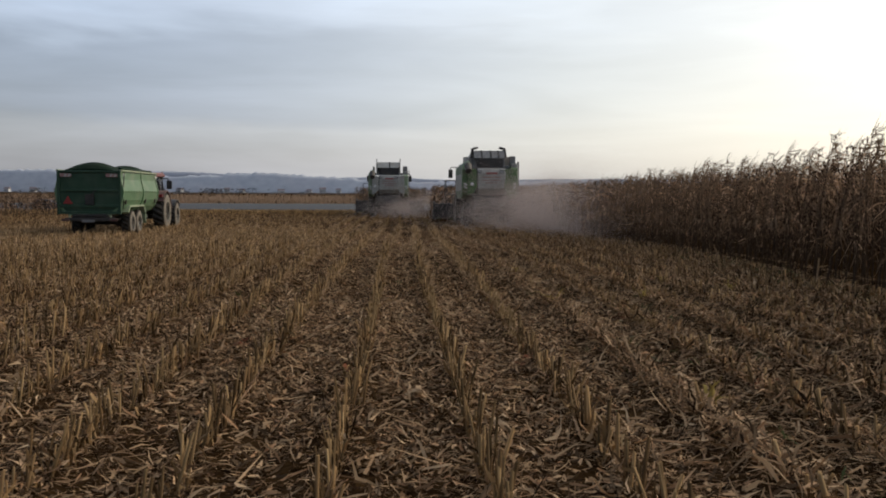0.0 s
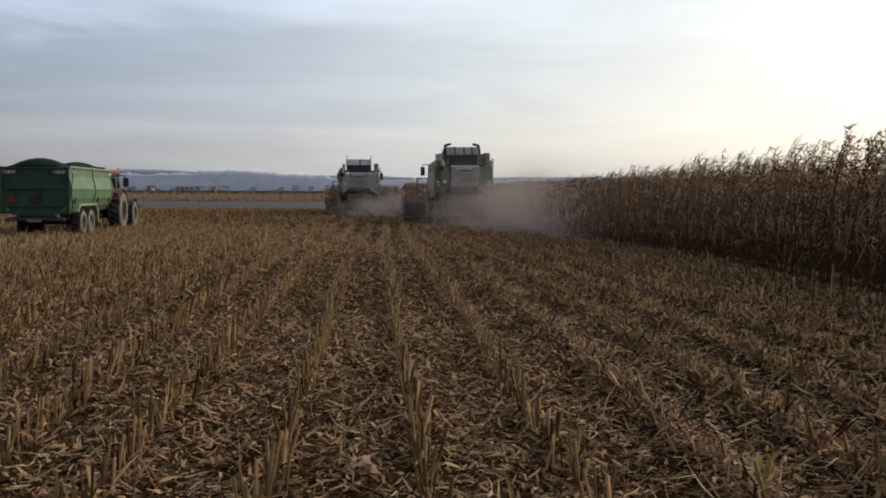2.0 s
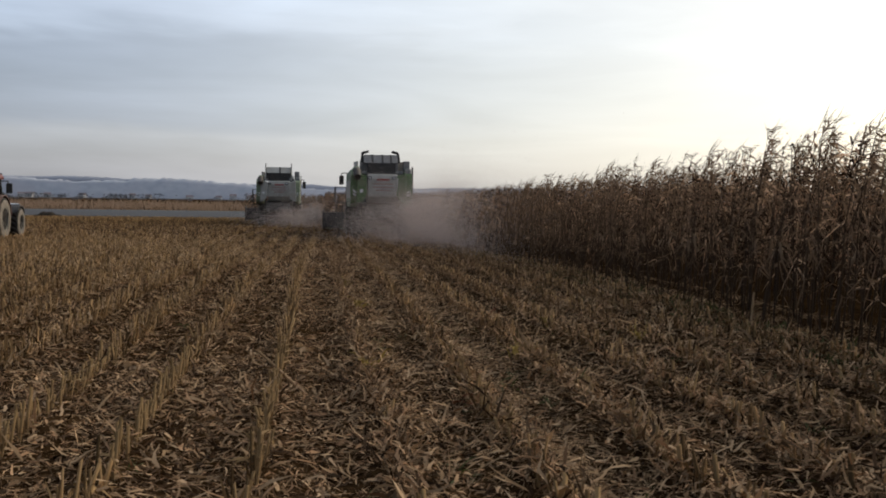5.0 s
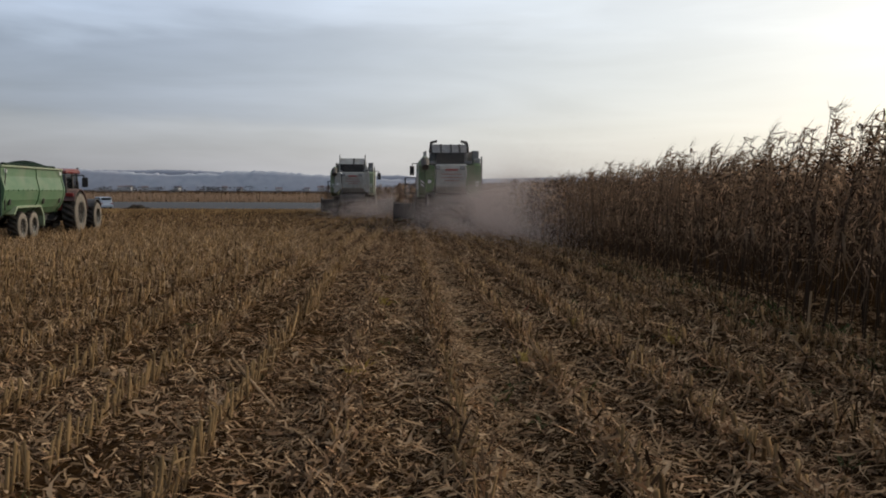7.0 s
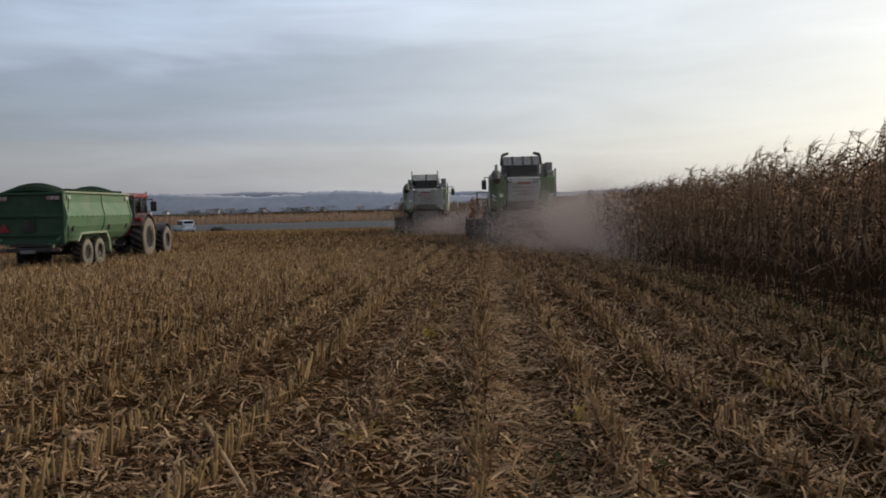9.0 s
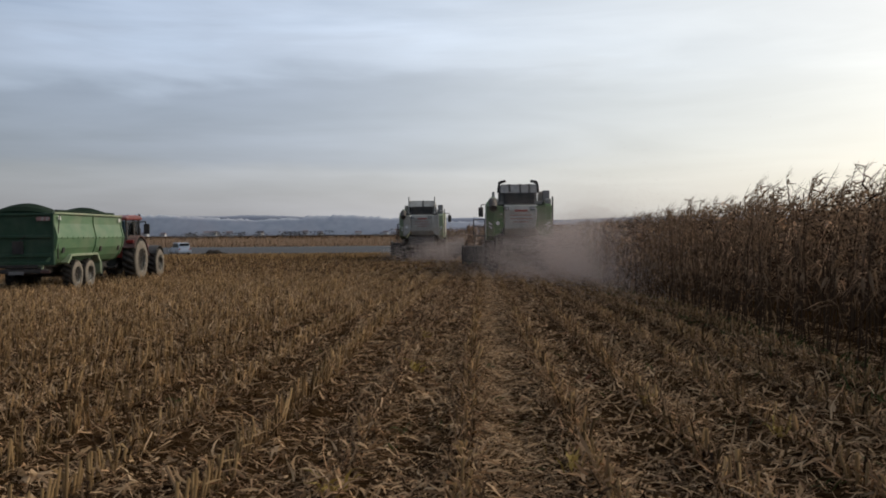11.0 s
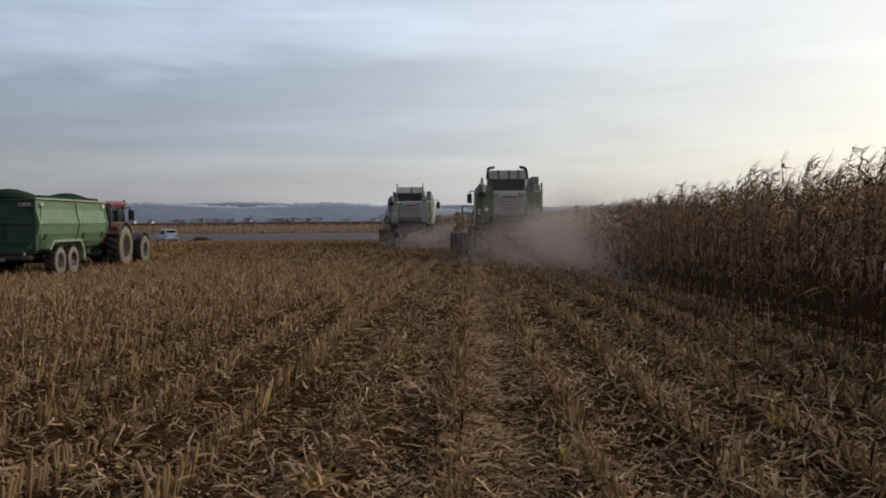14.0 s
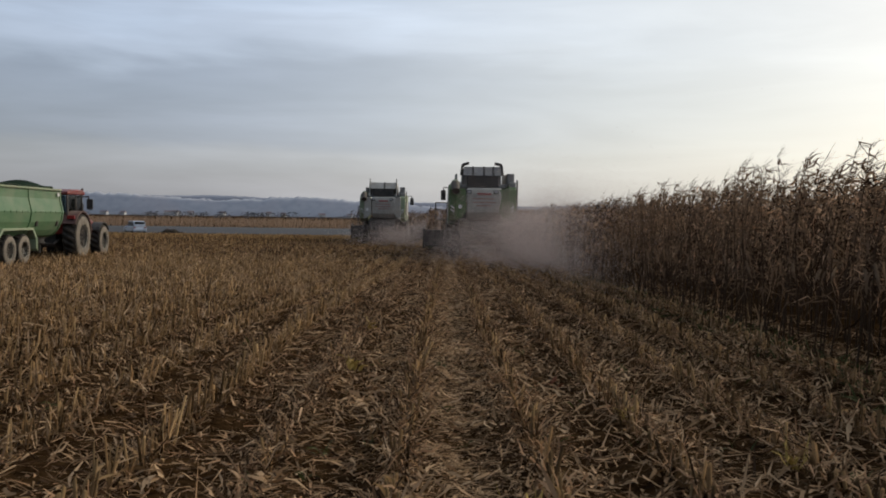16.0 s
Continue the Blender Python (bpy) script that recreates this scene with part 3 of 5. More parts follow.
M_TYRE = mat("dusty_tyre_rubber", (0.018, 0.017, 0.016), (0.05, 0.045, 0.04), 0.9, 8, bump=0.3, stain=(0.15, 0.12, 0.09), stain_amount=0.6, stain_scale=2.5, spec=0.2)
M_SIDEWALL = mat("dusty_sidewall", (0.16, 0.14, 0.115), (0.27, 0.235, 0.19), 0.9, 5, bump=0.15, spec=0.1)
M_RIM = mat("pale_rim", (0.34, 0.33, 0.29), (0.46, 0.44, 0.39), 0.6, 5, bump=0.05, stain=(0.25, 0.2, 0.15))
M_GLASS = mat("tinted_glass", (0.012, 0.016, 0.018), (0.02, 0.026, 0.03), 0.3, 2, bump=0, spec=0.25)
def cab_glass():
    """Tinted cab glass that lets the far side show through."""
    m = bpy.data.materials.new("cab_glass")
    m.use_nodes = True
    nt = m.node_tree
    N, K = nt.nodes.new, nt.links.new
    tr, gl, mx = N("ShaderNodeBsdfTransparent"), N("ShaderNodeBsdfGlossy"), N("ShaderNodeMixShader")
    tr.inputs[0].default_value = (0.50, 0.55, 0.55, 1)
    gl.inputs["Roughness"].default_value = 0.12
    fr = N("ShaderNodeFresnel"); fr.inputs[0].default_value = 1.45
    K(fr.outputs[0], mx.inputs[0]); K(tr.outputs[0], mx.inputs[1]); K(gl.outputs[0], mx.inputs[2])
    K(mx.outputs[0], nt.nodes["Material Output"].inputs[0])
    return m


M_CABGLASS = cab_glass()
M_SILVER = mat("silver_blue_paint", (0.42, 0.48, 0.56), (0.50, 0.55, 0.62), 0.3, 3, metal=0.2, bump=0.0)
M_CARWHITE = mat("white_car_paint", (0.68, 0.70, 0.72), (0.76, 0.77, 0.78), 0.3, 3, bump=0)
M_CARDARK = mat("dark_blue_car_paint", (0.03, 0.035, 0.05), (0.05, 0.055, 0.07), 0.3, 3, bump=0)
M_BADGE_RED = mat("worn_red_paint", (0.26, 0.05, 0.045), (0.34, 0.09, 0.08), 0.6, 12, bump=0)
M_FADED = mat("faded_red_lettering", (0.27, 0.14, 0.125), (0.36, 0.22, 0.20), 0.6, 12, bump=0)
M_LAMP = mat("lamp_glass", (0.30, 0.30, 0.30), (0.5, 0.5, 0.5), 0.15, 10, bump=0)
M_EARTH = mat("dark_heap_soil", (0.02, 0.016, 0.012), (0.06, 0.048, 0.036), 0.95, 4, bump=0.6, spec=0.1)


# ---- vehicles: shapes ----
def part(name, bm, material, parent, label=""):
    me = bpy.data.meshes.new(name)
    bm.to_mesh(me)
    bm.free()
    me.materials.append(material)
    ob = new(name, me)
    ob.parent = parent
    if label:
        tagged(ob, label)
    return ob


def thing(name, m, label, category, group=""):
    ob = new(name)
    ob.matrix_world = m
    ob.empty_display_size = 0.3
    return tagged(ob, label, category, group)


def soften(bm, off, verts=None):
    es = [e for e in bm.edges if len(e.link_faces) == 2 and e.calc_face_angle(0) > 0.5 and (verts is None or (e.verts[0] in verts and e.verts[1] in verts))]
    if off and es:
        bmesh.ops.bevel(bm, geom=es, offset=off, segments=2, affect="EDGES", profile=0.6)


def box(bm, c, s, bevel=0.015, rot=(0, 0, 0)):
    r = bmesh.ops.create_cube(bm, size=1.0, matrix=pose(*c, *rot) @ Matrix.Diagonal((*s, 1)))
    soften(bm, min(bevel, min(s) * 0.4), set(r["verts"]))
    return bm


def prism(bm, pts, x0, x1, bevel=0.03, axis="x"):
    """A side outline (y, z) drawn out from x0 to x1; axis "y": an outline (x, z) drawn along y; "z": (x, y) along z."""
    def at(a, b, t):
        return {"x": (t, a, b), "y": (a, t, b), "z": (a, b, t)}[axis]
    lo = [bm.verts.new(at(a, b, x0)) for a, b in pts]
    hi = [bm.verts.new(at(a, b, x1)) for a, b in pts]
    n = len(pts)
    for i in range(n):
        bm.faces.new((lo[i], lo[(i + 1) % n], hi[(i + 1) % n], hi[i]))
    bm.faces.new(lo[::-1])
    bm.faces.new(hi)
    bmesh.ops.recalc_face_normals(bm, faces=bm.faces)
    soften(bm, bevel, set(lo + hi))
    return bm


def rod(bm, p, q, r=0.02, r2=None, n=8):
    p, q = Vector(p), Vector(q)
    m = Matrix.Translation((p + q) / 2) @ (q - p).to_track_quat("Z", "Y").to_matrix().to_4x4()
    bmesh.ops.create_cone(bm, cap_ends=True, segments=n, radius1=r, radius2=r if r2 is None else r2, depth=(q - p).length, matrix=m)
    return bm


def pipe(bm, pts, r, n=8):
    for a, b in zip(pts, pts[1:]):
        rod(bm, a, b, r, None, n)
    for p in pts[1:-1]:
        bmesh.ops.create_icosphere(bm, subdivisions=1, radius=r * 1.02, matrix=Matrix.Translation(p))
    return bm


def lathe(bm, prof, c=(0, 0, 0), n=28):
    """Turns an outline of (x, radius) round the x axis through c."""
    rings = []
    for x, r in prof:
        rings.append([bm.verts.new((c[0] + x, c[1] + r * math.cos(2 * math.pi * i / n), c[2] + r * math.sin(2 * math.pi * i / n))) for i in range(n)])
    for a, b in zip(rings, rings[1:]):
        for i in range(n):
            bm.faces.new((a[i], a[(i + 1) % n], b[(i + 1) % n], b[i]))
    bm.faces.new(rings[0][::-1])
    bm.faces.new(rings[-1])
    bmesh.ops.recalc_face_normals(bm, faces=bm.faces)
    for f in bm.faces:
        f.smooth = True
    return bm


def wheel(parent, c, r, w, rim, lugs=0, rim_mat=None, side=1):
    """A tyre with sidewall, tread lugs, dished rim and hub; side: +1 when the outer face looks to +x."""
    x, y, z = c
    hub = part("wheel", lathe(bmesh.new(), [(-w * 0.2, 0.09), (w * 0.30, 0.09), (w * 0.36, 0.05)] if side > 0 else [(-w * 0.36, 0.05), (-w * 0.30, 0.09), (w * 0.2, 0.09)], c, 12), M_DARK, parent)
    h = w / 2
    n = lugs * 4 if lugs else 36
    bm = lathe(bmesh.new(), [(-h * 0.9, rim), (-h, rim + (r - rim) * 0.5), (-h * 0.86, r * 0.955), (-h * 0.5, r * 0.975), (0, r * 0.98), (h * 0.5, r * 0.975),
                             (h * 0.86, r * 0.955), (h, rim + (r - rim) * 0.5), (h * 0.9, rim)], c, n)
    if lugs:        # chevron tread raised out of the tyre's face
        bm.verts.ensure_lookup_table()
        for ring in range(2, 7):
            for i in range(n):
                if ((i + abs(ring - 4) + (2 if ring > 4 else 0)) // 2) % 2 == 0:
                    v = bm.verts[ring * n + i]
                    k = 1.065 if abs(ring - 4) < 2 else 1.045
                    v.co.y, v.co.z = c[1] + (v.co.y - c[1]) * k, c[2] + (v.co.z - c[2]) * k
        for f in bm.faces:
            f.smooth = False
    part("tyre", bm, M_TYRE, hub)
    o = h * 1.01 * side
    bm = lathe(bmesh.new(), [(o, rim * 0.98), (o + 0.012 * side, rim + (r - rim) * 0.45), (o * 0.93, r * 0.9)], c, 36)
    bmesh.ops.delete(bm, geom=[f for f in bm.faces if len(f.verts) > 4], context="FACES")
    part("sidewall", bm, M_SIDEWALL, hub, "mud-dusted grey sidewall")
    bm = lathe(bmesh.new(), [(h * 0.9 * side, rim), (h * 0.92 * side, rim * 0.92), (h * 0.45 * side, rim * 0.78), (h * 0.30 * side, rim * 0.4), (h * 0.34 * side, 0.05)], c, 28)
    for i in range(8):
        a = 2 * math.pi * i / 8
        rod(bm, (x + h * 0.3 * side, y + rim * 0.3 * math.cos(a), z + rim * 0.3 * math.sin(a)), (x + h * 0.42 * side, y + rim * 0.3 * math.cos(a), z + rim * 0.3 * math.sin(a)), 0.022, n=6)
    part("rim", bm, rim_mat or M_RIM, hub, "pale dusty steel rim")
    return hub


def B():
    return bmesh.new()


def build_trailer(m):
    t = thing("grain_trailer", m, "dusty green tandem-axle grain trailer standing on maize stubble", "farm trailer")
    L, Wd, z0, z1 = 6.3, 2.42, 0.82, 2.62
    hw = Wd / 2
    # side walls: straight above, curving in below
    sec = [(hw - 0.03, z1), (hw - 0.03, z1 - 0.32), (hw + 0.08, z1 - 0.80), (hw + 0.02, z1 - 1.15), (hw - 0.12, z1 - 1.45), (hw - 0.3, z1 - 1.66), (hw - 0.55, z1 - 1.74)]
    for s in (-1, 1):
        for ya, yb in ((0.16, 3.38), (3.50, L - 0.08)):
            pts = [(s * a, b) for a, b in sec] + [(s * (a - 0.05), b + (0.02 if i > 3 else 0)) for i, (a, b) in reversed(list(enumerate(sec)))]
            w = part("side_wall", prism(B(), pts, ya, yb, 0, "y"), M_SIDE, t, "dusty green side wall, coloured paler as sunlit")
            bm = B()
            box(bm, (s * (hw + 0.07), (ya + yb) / 2, z1 - 0.80), (0.03, yb - ya - 0.04, 0.05), 0.008)
            n = int((yb - ya) / 0.45)
            for i in range(n):
                rod(bm, (s * (hw + 0.06), ya + 0.25 + i * 0.45, z1 - 0.80), (s * (hw + 0.105), ya + 0.25 + i * 0.45, z1 - 0.80), 0.035, n=8)
            part("weld_rail", bm, M_SIDE, w)
            for k, yy in enumerate((ya + 0.5, yb - 0.35)):
                if k == 0 or ya > 3:
                    part("hatch", box(B(), (s * (hw + 0.015), yy, z1 - 1.22), (0.05, 0.16, 0.20), 0.02, (0, 8 * s, 0)), M_DARK, w, "small dark side hatch")
        for y, wd in ((0.08, 0.16), (3.44, 0.12), (L - 0.05, 0.10)):
            pts = [(s * (a + 0.035), b) for a, b in sec] + [(s * (a - 0.08), b) for a, b in reversed(sec)]
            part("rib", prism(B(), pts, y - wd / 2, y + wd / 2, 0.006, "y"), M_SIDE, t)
        part("top_rail", box(B(), (s * (hw - 0.01), L / 2, z1 + 0.025), (0.10, L, 0.07), 0.015), M_GREEN2, t, "pale dusty top rail")
        # angular mudguard over the two wheels
        g = [(1.0, 0.98), (1.32, 1.26), (3.72, 1.26), (4.02, 0.92), (4.02, 0.52), (3.94, 0.52), (3.92, 0.86), (3.66, 1.18), (1.38, 1.18), (1.06, 0.92)]
        part("mudguard", prism(B(), g, s * 0.78, s * 1.24, 0.01), M_GREEN2, t, "dusty pale green mudguard")
        part("mud_flap_plate", box(B(), (s * 1.0, 4.1, 0.66), (0.45, 0.04, 0.42), 0.01), M_GREEN2, t)
        for y in (0.32, L - 0.35):
            part("marker_plate", box(B(), (s * (hw + 0.045), y, z1 - 0.14), (0.012, 0.20, 0.14), 0.004), M_WHITE, t, "small white and red marker plate")
        for y in (2.0, 3.14):
            wheel(t, (s * 0.98, y, 0.52), 0.52, 0.40, 0.30, 18, side=s)
        bm = B()
        pipe(bm, [(s * (hw + 0.06), 0.30, z1 - 0.05), (s * (hw + 0.07), 0.10, z1 - 0.75), (s * (hw + 0.05), 0.14, z1 - 1.5)], 0.02)
        part("lock_rod", bm, M_DARK, t)
        part("chassis_beam", box(B(), (s * 0.42, L / 2 + 0.2, 0.74), (0.14, L + 0.2, 0.22), 0.02), M_DARK, t)
    part("floor", box(B(), (0, L / 2, z0 + 0.05), (1.35, L, 0.10), 0.02), M_DARK, t)
    fr = [(-hw + 0.02, z1), (hw - 0.02, z1), (hw - 0.02, z1 - 1.15), (hw - 0.3, z0 + 0.1), (-hw + 0.3, z0 + 0.1), (-hw + 0.02, z1 - 1.15)]
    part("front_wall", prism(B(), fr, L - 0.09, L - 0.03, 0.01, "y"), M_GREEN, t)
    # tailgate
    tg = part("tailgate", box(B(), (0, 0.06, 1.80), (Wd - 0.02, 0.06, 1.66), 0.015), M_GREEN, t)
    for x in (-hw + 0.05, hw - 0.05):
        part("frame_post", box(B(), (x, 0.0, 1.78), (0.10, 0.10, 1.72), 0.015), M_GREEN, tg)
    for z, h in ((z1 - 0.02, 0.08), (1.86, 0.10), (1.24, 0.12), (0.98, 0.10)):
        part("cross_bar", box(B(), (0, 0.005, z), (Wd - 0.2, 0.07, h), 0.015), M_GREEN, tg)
    ch = part("grain_chute", box(B(), (0.02, -0.02, 1.50), (0.34, 0.10, 0.42), 0.02), M_DARK, tg, "dark sliding grain hatch")
    part("lever", rod(B(), (0.02, -0.09, 1.62), (0.30, -0.11, 1.90), 0.018), M_DARK, ch)
    tri = [(-hw + 0.22, 1.33), (-hw + 0.60, 1.33), (-hw + 0.41, 1.64)]
    part("warning_triangle", prism(B(), tri, -0.065, -0.045, 0, "y"), M_REFLECT, tg, "red reflective warning triangle")
    for s in (-1, 1):
        part("warning_plate", box(B(), (s * (hw - 0.34), -0.045, z1 - 0.17), (0.44, 0.014, 0.13), 0.004), M_FADED, tg, "red and white striped warning plate")
        for k in range(2):
            part("white_stripe", box(B(), (s * (hw - 0.34) - 0.02 + k * 0.16, -0.055, z1 - 0.17), (0.07, 0.008, 0.125), 0.002, (0, 25, 0)), M_PANEL, tg)
        part("rear_lamp", box(B(), (s * (hw - 0.30), -0.03, 0.70), (0.30, 0.06, 0.11), 0.02), M_FENDER, t, "dull dusty rear lamp")
        part("lamp_bracket", box(B(), (s * 0.78, 0.05, 0.80), (0.06, 0.08, 0.28), 0.01), M_GREEN2, t)
    part("bumper", box(B(), (0, 0.05, 0.72), (1.9, 0.12, 0.14), 0.02), M_DARK, t)
    part("number_plate", box(B(), (-0.05, -0.02, 0.66), (0.50, 0.015, 0.11), 0.004), M_GREY, t, "plain pale plate")
    # arched end boards that carry the tarpaulin, tarpaulin rolled aside
    for yc in (0.72, L - 0.85):
        n = 18
        rows = []
        bm = B()
        for j, (dy, k) in enumerate(((-0.68, 0.25), (-0.5, 0.66), (-0.22, 0.94), (0.0, 1.0), (0.25, 0.93), (0.5, 0.64), (0.68, 0.25))):
            rows.append([bm.verts.new((-(hw - 0.2) + (Wd - 0.4) * i / n, yc + dy, z1 + 0.01 + 0.36 * k * max(0, math.sin(math.pi * i / n)) ** 0.75)) for i in range(n + 1)])
        for a, b in zip(rows, rows[1:]):
            for i in range(n):
                bm.faces.new((a[i], a[i + 1], b[i + 1], b[i]))
        bm.faces.new(rows[0][::-1]); bm.faces.new(rows[-1])
        bmesh.ops.recalc_face_normals(bm, faces=bm.faces)
        part("tarpaulin_hump", bm, M_DKGREEN, t, "dark green arched tarpaulin end")
    part("tarpaulin_roll", rod(B(), (hw - 0.14, 0.5, z1 + 0.10), (hw - 0.14, L - 0.5, z1 + 0.10), 0.05, n=10), M_DKGREEN, t)
    for y in (2.0, 3.14):
        part("axle", rod(B(), (-0.85, y, 0.52), (0.85, y, 0.52), 0.07, n=10), M_DARK, t)
    bm = B()
    for s in (-1, 1):
        rod(bm, (s * 0.42, L, 0.70), (0, L + 1.55, 0.56), 0.07, n=8)
    rod(bm, (0, L + 1.4, 0.56), (0, L + 1.75, 0.55), 0.06)
    part("drawbar", bm, M_DARK, t)
    part("parking_stand", rod(B(), (0.25, L + 0.4, 0.9), (0.25, L + 0.4, 0.25), 0.05), M_DARK, t)
    return t


def build_tractor(m):
    t = thing("tractor", m, "dark red farm tractor with a glazed cab hitched to the trailer", "tractor")
    for s in (-1, 1):
        wheel(t, (s * 0.93, 0, 0.90), 0.90, 0.58, 0.52, 20, side=s)
        wheel(t, (s * 0.93, 2.75, 0.67), 0.67, 0.46, 0.38, 18, side=s)
        n = 14
        ro, ri = 1.04, 0.98
        arc = [(ro * math.cos(radians(a)), 0.90 + ro * math.sin(radians(a))) for a in np.linspace(8, 150, n)]
        arc += [(ri * math.cos(radians(a)), 0.90 + ri * math.sin(radians(a))) for a in np.linspace(150, 8, n)]
        part("rear_fender", prism(B(), arc, s * 0.62, s * 1.20, 0.006), M_FENDER, t, "dusty brown-red rear fender")
        part("fender_side", prism(B(), [(0.75, 1.3), (0.35, 1.86), (-0.35, 1.86), (-0.85, 1.45), (-0.6, 1.1), (0.4, 1.0)], s * 0.56, s * 0.63, 0.01), M_RED, t, "dusty red inner fender")
        arc = [(2.75 + 0.80 * math.cos(radians(a)), 0.67 + 0.80 * math.sin(radians(a))) for a in np.linspace(35, 145, 9)]
        arc += [(2.75 + 0.76 * math.cos(radians(a)), 0.67 + 0.76 * math.sin(radians(a))) for a in np.linspace(145, 35, 9)]
        part("front_fender", prism(B(), arc, s * 0.72, s * 1.14, 0.006), M_DARK, t)
        lamp = part("tail_lamp", box(B(), (s * 0.98, -0.78, 1.68), (0.30, 0.10, 0.14), 0.02), M_REFLECT, t, "red tail lamp on the fender")
        # cab pillars and glass
        for y0, y1 in ((-0.62, -0.50), (0.35, 0.42), (1.18, 1.02)):
            part("pillar", rod(B(), (s * 0.80, y0, 1.45), (s * 0.72, y1, 2.60), 0.045), M_DARK, t)
        part("side_glass", prism(B(), [(-0.58, 1.55), (0.34, 1.50), (0.38, 2.56), (-0.48, 2.56)], s * 0.745, s * 0.755, 0), M_CABGLASS, t)
        part("door_glass", prism(B(), [(0.42, 1.20), (1.14, 1.35), (1.00, 2.56), (0.44, 2.56)], s * 0.745, s * 0.755, 0), M_CABGLASS, t)
        mi = part("mirror_arm", pipe(B(), [(s * 0.74, 1.05, 2.52), (s * 1.02, 1.12, 2.54), (s * 1.08, 1.12, 2.10)], 0.025), M_DARK, t)
        part("mirror", box(B(), (s * 1.08, 1.10, 2.22), (0.26, 0.09, 0.44), 0.04), M_DARK, mi)
        part("work_lamp", box(B(), (s * 0.58, -0.62, 2.66), (0.18, 0.08, 0.10), 0.02), M_LAMP, t)
        st = part("step", box(B(), (s * 0.86, 1.25, 0.62), (0.30, 0.34, 0.05), 0.01), M_DARK, t)
        part("step_rung", box(B(), (s * 0.86, 1.25, 0.92), (0.26, 0.30, 0.04), 0.01), M_DARK, st)
    part("roof", prism(B(), [(-0.74, 2.58), (-0.72, 2.70), (-0.4, 2.80), (0.85, 2.82), (1.22, 2.74), (1.26, 2.60)], -0.84, 0.84, 0.05), M_RED, t, "red cab roof")
    part("rear_glass", box(B(), (0, -0.56, 2.08), (1.36, 0.02, 0.98), 0.004, (6, 0, 0)), M_CABGLASS, t)
    part("windscreen", box(B(), (0, 1.09, 2.0), (1.36, 0.02, 1.15), 0.004, (-7, 0, 0)), M_CABGLASS, t)
    part("seat", prism(B(), [(-0.1, 1.35), (0.45, 1.35), (0.45, 1.5), (0.05, 1.52), (-0.05, 2.1), (-0.2, 2.1)], -0.26, 0.26, 0.04), M_DARK, t)
    part("cab_base", prism(B(), [(-0.7, 1.0), (1.2, 0.9), (1.2, 1.4), (-0.66, 1.52)], -0.74, 0.74, 0.03), M_RED, t)
    part("hood", prism(B(), [(1.15, 1.0), (3.55, 0.92), (3.62, 1.30), (3.45, 1.55), (2.3, 1.74), (1.15, 1.80)], -0.42, 0.42, 0.09), M_RED, t)
    for s in (-1, 1):
        part("hood_grille", box(B(), (s * 0.425, 2.7, 1.22), (0.02, 1.1, 0.32), 0.006), M_DARK, t)
    part("front_grille", box(B(), (0, 3.63, 1.15), (0.6, 0.04, 0.42), 0.02), M_DARK, t)
    part("transmission", prism(B(), [(-0.55, 0.55), (2.9, 0.45), (3.4, 0.6), (3.4, 0.98), (-0.55, 1.2)], -0.32, 0.32, 0.04), M_DARK, t)
    part("front_axle", rod(B(), (-0.85, 2.75, 0.62), (0.85, 2.75, 0.62), 0.10, n=10), M_DARK, t)
    part("rear_axle", rod(B(), (-0.85, 0, 0.90), (0.85, 0, 0.90), 0.14, n=10), M_DARK, t)
    part("front_weight", prism(B(), [(3.5, 0.55), (4.0, 0.6), (4.0, 0.95), (3.5, 1.0)], -0.4, 0.4, 0.04), M_DARK, t)
    bm = pipe(B(), [(0.62, 1.42, 1.3), (0.62, 1.42, 2.62), (0.70, 1.30, 2.86)], 0.05, 10)
    rod(bm, (0.62, 1.42, 1.55), (0.62, 1.42, 2.25), 0.09, n=12)
    part("exhaust_stack", bm, M_DARK, t, "black exhaust stack beside the cab")
    part("fuel_tank", box(B(), (0.62, 1.35, 0.80), (0.36, 0.9, 0.5), 0.07), M_DARK, t)
    bm = B()
    for s in (-1, 1):
        rod(bm, (s * 0.38, -0.5, 0.75), (s * 0.42, -1.1, 0.6), 0.05)
    rod(bm, (-0.45, -1.05, 0.6), (0.45, -1.05, 0.6), 0.04)
    part("rear_linkage", bm, M_DARK, t)
    part("hitch", box(B(), (0, -0.75, 0.55), (0.2, 0.5, 0.14), 0.03), M_DARK, t)
    part("beacon", rod(B(), (-0.5, 0.2, 2.80), (-0.5, 0.2, 2.94), 0.06), M_REFLECT, t)
    return t


